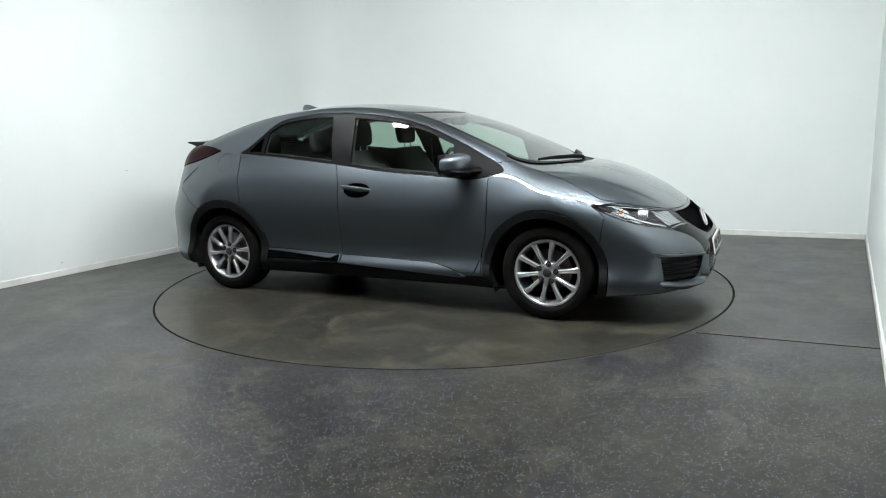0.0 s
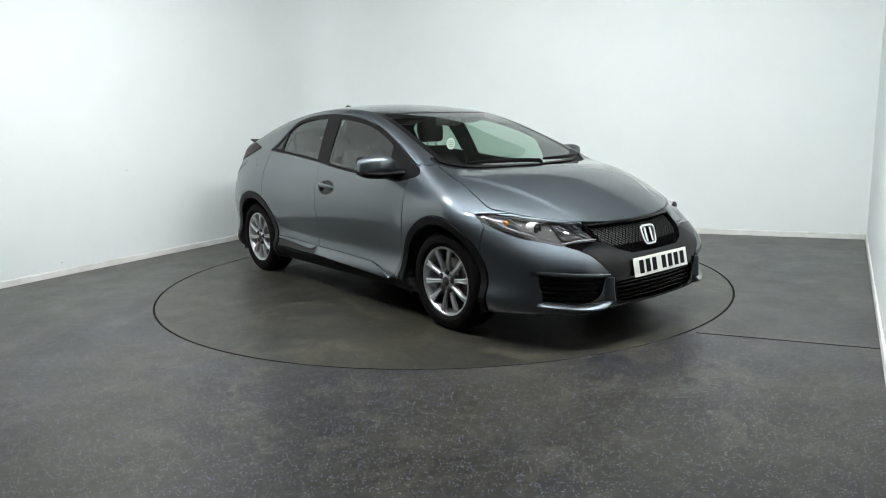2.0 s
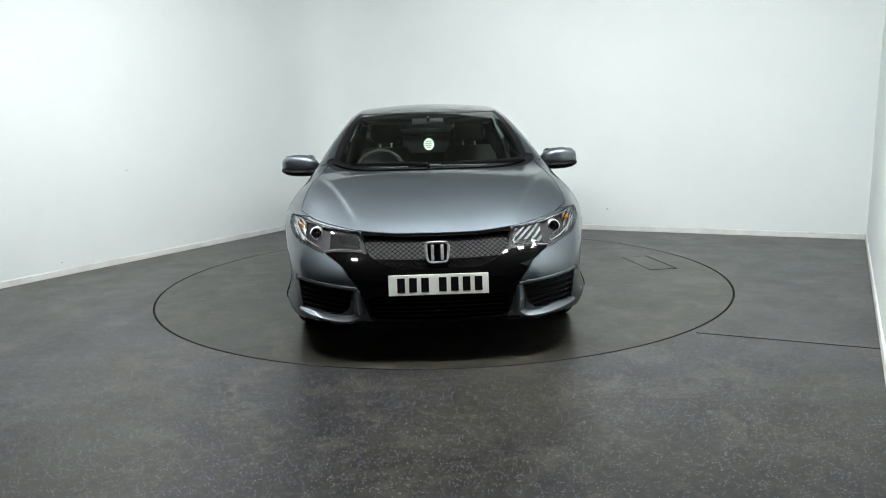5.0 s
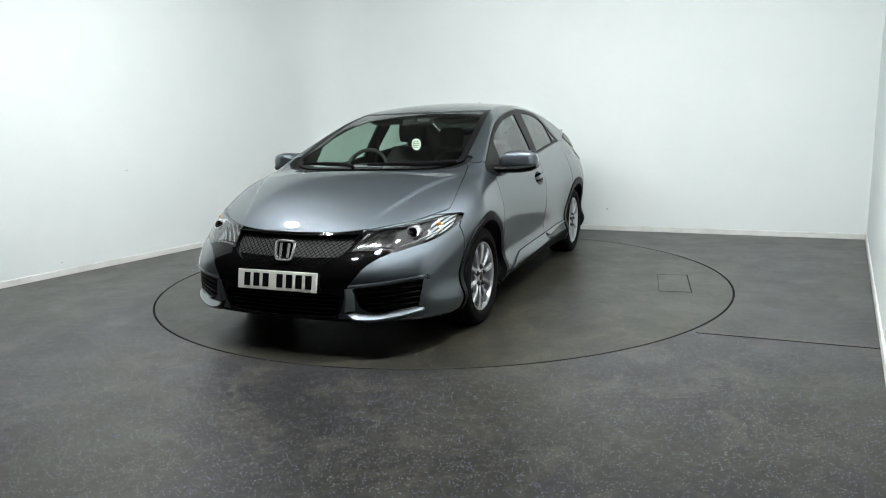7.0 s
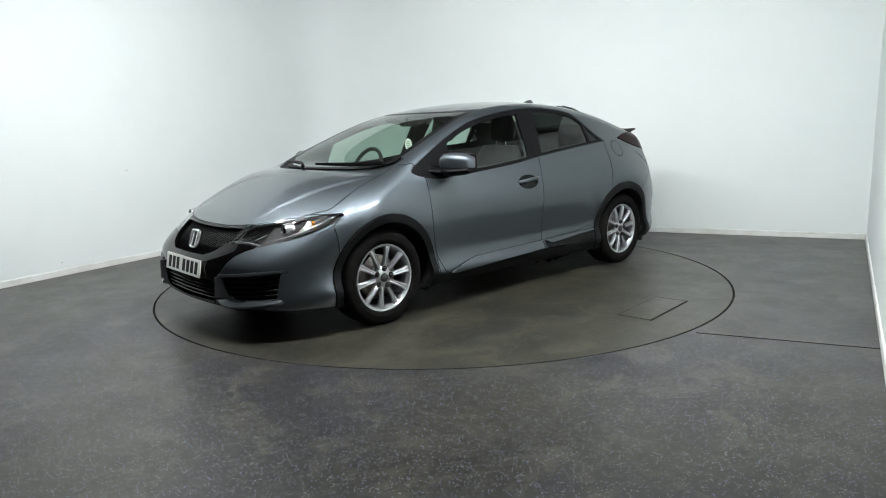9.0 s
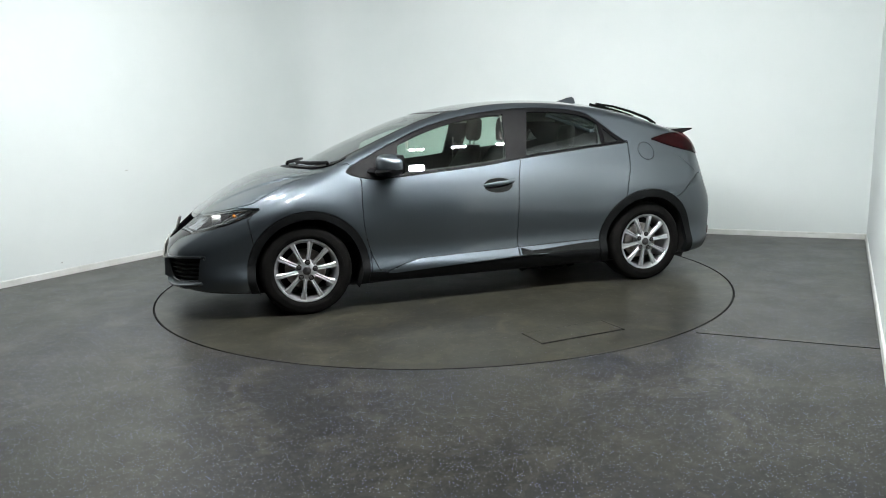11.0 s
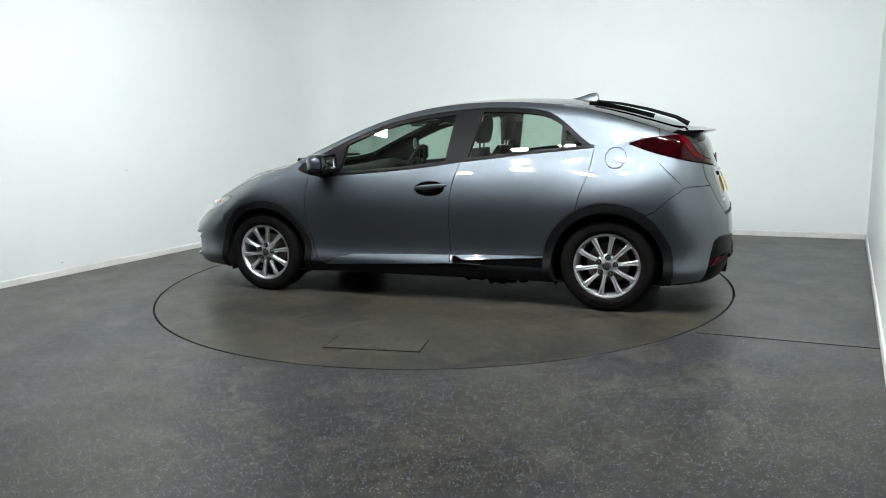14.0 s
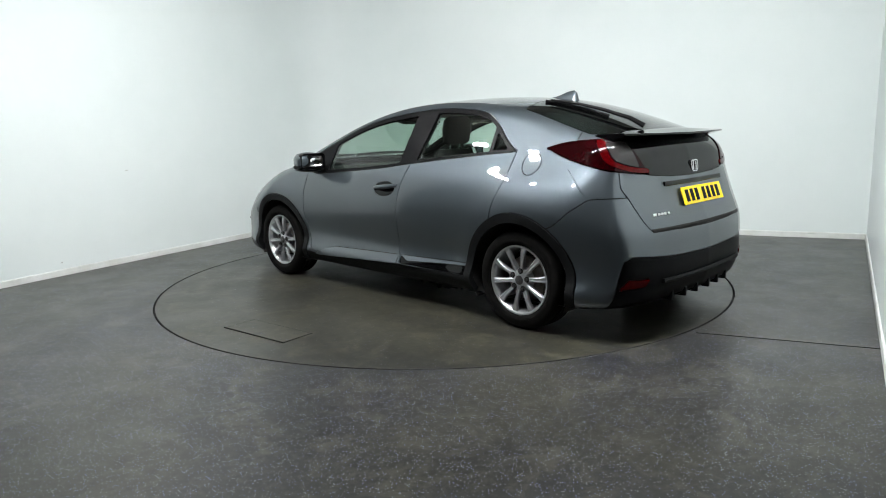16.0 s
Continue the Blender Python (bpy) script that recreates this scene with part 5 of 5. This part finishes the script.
# cabin: seats, dashboard, steering wheel, mirror
def seat(y, wide, x0, high, rests, name, lab):
    bm = bmesh.new()
    box(bm, 0, 0, 0, 0.50, wide, 0.17, 0.06, 3, Matrix.Translation((x0, y, 0.46)) @ pose(0, 0, 0, 0, -6))
    st = part(name, bm, CLOTH, car, lab, True)
    bm = bmesh.new()
    rows = []
    for h, w, d, dx in ((0.0, wide * 0.96, 0.16, 0.0), (0.12, wide, 0.17, -0.02), (0.35, wide * 0.98, 0.15, -0.07), (high * 0.85, wide * 0.9, 0.12, -0.14), (high, wide * 0.72, 0.07, -0.165)):
        r = []
        for i in range(24):
            a = 2 * math.pi * i / 24
            c, q = math.cos(a), math.sin(a)
            f = (abs(c) ** 3.5 + abs(q) ** 3.5) ** (-1 / 3.5)
            r.append((x0 - 0.24 + dx + d / 2 * c * f, y + w / 2 * q * f, 0.50 + h))
        rows.append(r)
    loft(bm, rows, close=True)
    part("backrest", bm, CLOTH, st, "", True)
    for ry in rests:
        bm = bmesh.new()
        rows = []
        for h, w, d in ((0.0, 0.20, 0.05), (0.02, 0.245, 0.085), (0.10, 0.265, 0.10), (0.17, 0.245, 0.09), (0.20, 0.19, 0.05)):
            r = []
            for i in range(20):
                a = 2 * math.pi * i / 20
                c, q = math.cos(a), math.sin(a)
                f = (abs(c) ** 3 + abs(q) ** 3) ** (-1 / 3)
                r.append((x0 - 0.425 - 0.1 * h + d / 2 * c * f, ry + w / 2 * q * f, 0.50 + high + 0.035 + h))
            rows.append(r)
        loft(bm, rows, close=True)
        hr = part("headrest", bm, CLOTH, st, "dark cloth headrest on two steel posts", True)
        for q in (-0.05, 0.05):
            bm = bmesh.new()
            tube(bm, [(x0 - 0.41, ry + q, 0.50 + high - 0.04), (x0 - 0.42, ry + q, 0.50 + high + 0.06)], 0.006, 6, 1.0, (1, 0, 0))
            part("headrest_post", bm, CHROME, hr, "", True)


seat(0.36, 0.50, -0.02, 0.56, (0.36,), "front_seat", "dark cloth front seat")
seat(-0.36, 0.50, -0.02, 0.56, (-0.36,), "front_seat", "dark cloth front seat")
seat(0.0, 1.22, -0.92, 0.47, (-0.36, 0.36), "rear_bench", "dark cloth rear bench seat")

bm = bmesh.new()
rows = []
for y in np.linspace(-0.70, 0.70, 29):
    hood = 0.045 * math.exp(-((y + 0.36) / 0.17) ** 2)
    rows.append([(1.02, y, 0.88), (0.90, y, 0.915), (0.72, y, 0.925 + hood * 0.6), (0.60, y, 0.915 + hood), (0.55, y, 0.88 + hood * 0.6), (0.56, y, 0.80), (0.60, y, 0.60), (0.80, y, 0.45), (1.02, y, 0.45)])
loft(bm, rows, close=True)
part("dashboard", bm, DASH, car, "dark grey moulded dashboard", True)
bm = bmesh.new()
ring = [Vector((0.0, 0.180 * math.cos(a), 0.180 * math.sin(a))) for a in (2 * math.pi * i / 40 for i in range(41))]
SW = Matrix.Translation((0.40, -0.37, 0.895)) @ pose(0, 0, 0, 0, -24, 0)
tube(bm, [SW @ p for p in ring], 0.0155, 8, 1.0, SW.to_3x3() @ Vector((1, 0, 0)))
sw = part("steering_wheel", bm, DASH, car, "dark grey steering wheel", True)
bm = bmesh.new()
box(bm, 0, 0, 0, 0.05, 0.15, 0.12, 0.025, 3, SW @ Matrix.Translation((0.02, 0, 0)))
hubp = part("wheel_boss", bm, DASH, sw, "", True)
for a in (0, 180, 270):
    bm = bmesh.new()
    p0, p1 = Vector((0.015, 0.05 * math.cos(radians(a)), 0.05 * math.sin(radians(a)))), Vector((0, 0.175 * math.cos(radians(a)), 0.175 * math.sin(radians(a))))
    tube(bm, [SW @ p0, SW @ p1], 0.014, 8, 1.0, SW.to_3x3() @ Vector((1, 0, 0)))
    part("wheel_spoke", bm, DASH, sw, "", True)
bm = bmesh.new()
box(bm, 0.225, 0.0, 1.262, 0.035, 0.24, 0.062, 0.02, 3)
rv = part("rear_view_mirror", bm, DASH, car, "black rear-view mirror", True)
bm = bmesh.new()
tube(bm, [(0.235, 0, 1.27), (0.275, 0, 1.300)], 0.012, 8)
part("mirror_stalk", bm, DASH, rv, "", True)
bm = bmesh.new()
box(bm, 0.20, 0.06, 1.262, 0.10, 0.12, 0.030, 0.012, 2)
part("sensor_housing", bm, DASH, car, "black sensor housing at the windscreen top", True)
bm = bmesh.new()
for s in (1, -1):
    box(bm, 0, 0, 0, 0.02, 0.40, 0.13, 0.008, 2, Matrix.Translation((0.02, 0.31 * s, 1.272)) @ pose(0, 0, 0, 0, 76))
    part("sun_visor", bm, DASH, car, "folded-up dark sun visor", True)
    bm = bmesh.new()
bm.free()
# pillar belts
for s in (1, -1):
    bm = bmesh.new()
    tube(bm, [(-0.36, 0.655 * s, 1.12), (-0.37, 0.72 * s, 0.80), (-0.36, 0.74 * s, 0.50)], 0.018, 6, 0.15, (1, 0, 0))
    part("seat_belt", bm, DASH, car, "dark seat belt on the pillar", True)

# torn shield under the sill
bm = bmesh.new()
rows = []
for i, x in enumerate(np.linspace(-0.40, -0.86, 15)):
    z = 0.150 - 0.022 * math.sin(i * 1.3) ** 2 - (0.018 if 5 < i < 11 else 0)
    rows.append([(x, 0.50, 0.178), (x, 0.70, 0.176), (x + 0.008 * math.sin(i * 2.1), 0.735, z), (x + 0.008 * math.sin(i * 2.1), 0.722, z - 0.004), (x, 0.52, 0.165)])
loft(bm, rows, close=True)
part("underbody_shield", bm, CLAD, car, "torn black shield hanging below the sill", True)

# hanging card behind the windscreen
freshener = new("air_freshener")
tagged(freshener, "round white card air freshener hanging from the mirror", "air freshener")
bm = bmesh.new()
bmesh.ops.create_cone(bm, cap_ends=True, segments=32, radius1=0.040, radius2=0.040, depth=0.004, matrix=pose(0.25, 0.0, 1.093, 0, 90))
bmesh.ops.scale(bm, vec=(1, 1, 1.12), space=Matrix.Translation((-0.25, 0, -1.093)), verts=bm.verts)
part("card", bm, PAPER, freshener)
bm = bmesh.new()
for z, w in ((1.115, 0.040), (1.100, 0.052), (1.085, 0.050), (1.070, 0.036)):
    box(bm, 0.25, 0.0, z, 0.0055, w, 0.008)
part("print_bars", bm, PAPER_GREEN, freshener)
bm = bmesh.new()
tube(bm, [(0.25, 0, 1.13), (0.235, 0, 1.235)], 0.0009, 5, 1.0, (0, 1, 0))
part("string", bm, DASH, freshener)


def motions():
    """The turntable goes round at an even speed and carries the car."""
    walk(turntable, turn_rows(0, 0, 0))
    walk(car, turn_rows(-0.002, -0.0885, 0))
    walk(freshener, turn_rows(-0.002, -0.0885, 0))


motions()
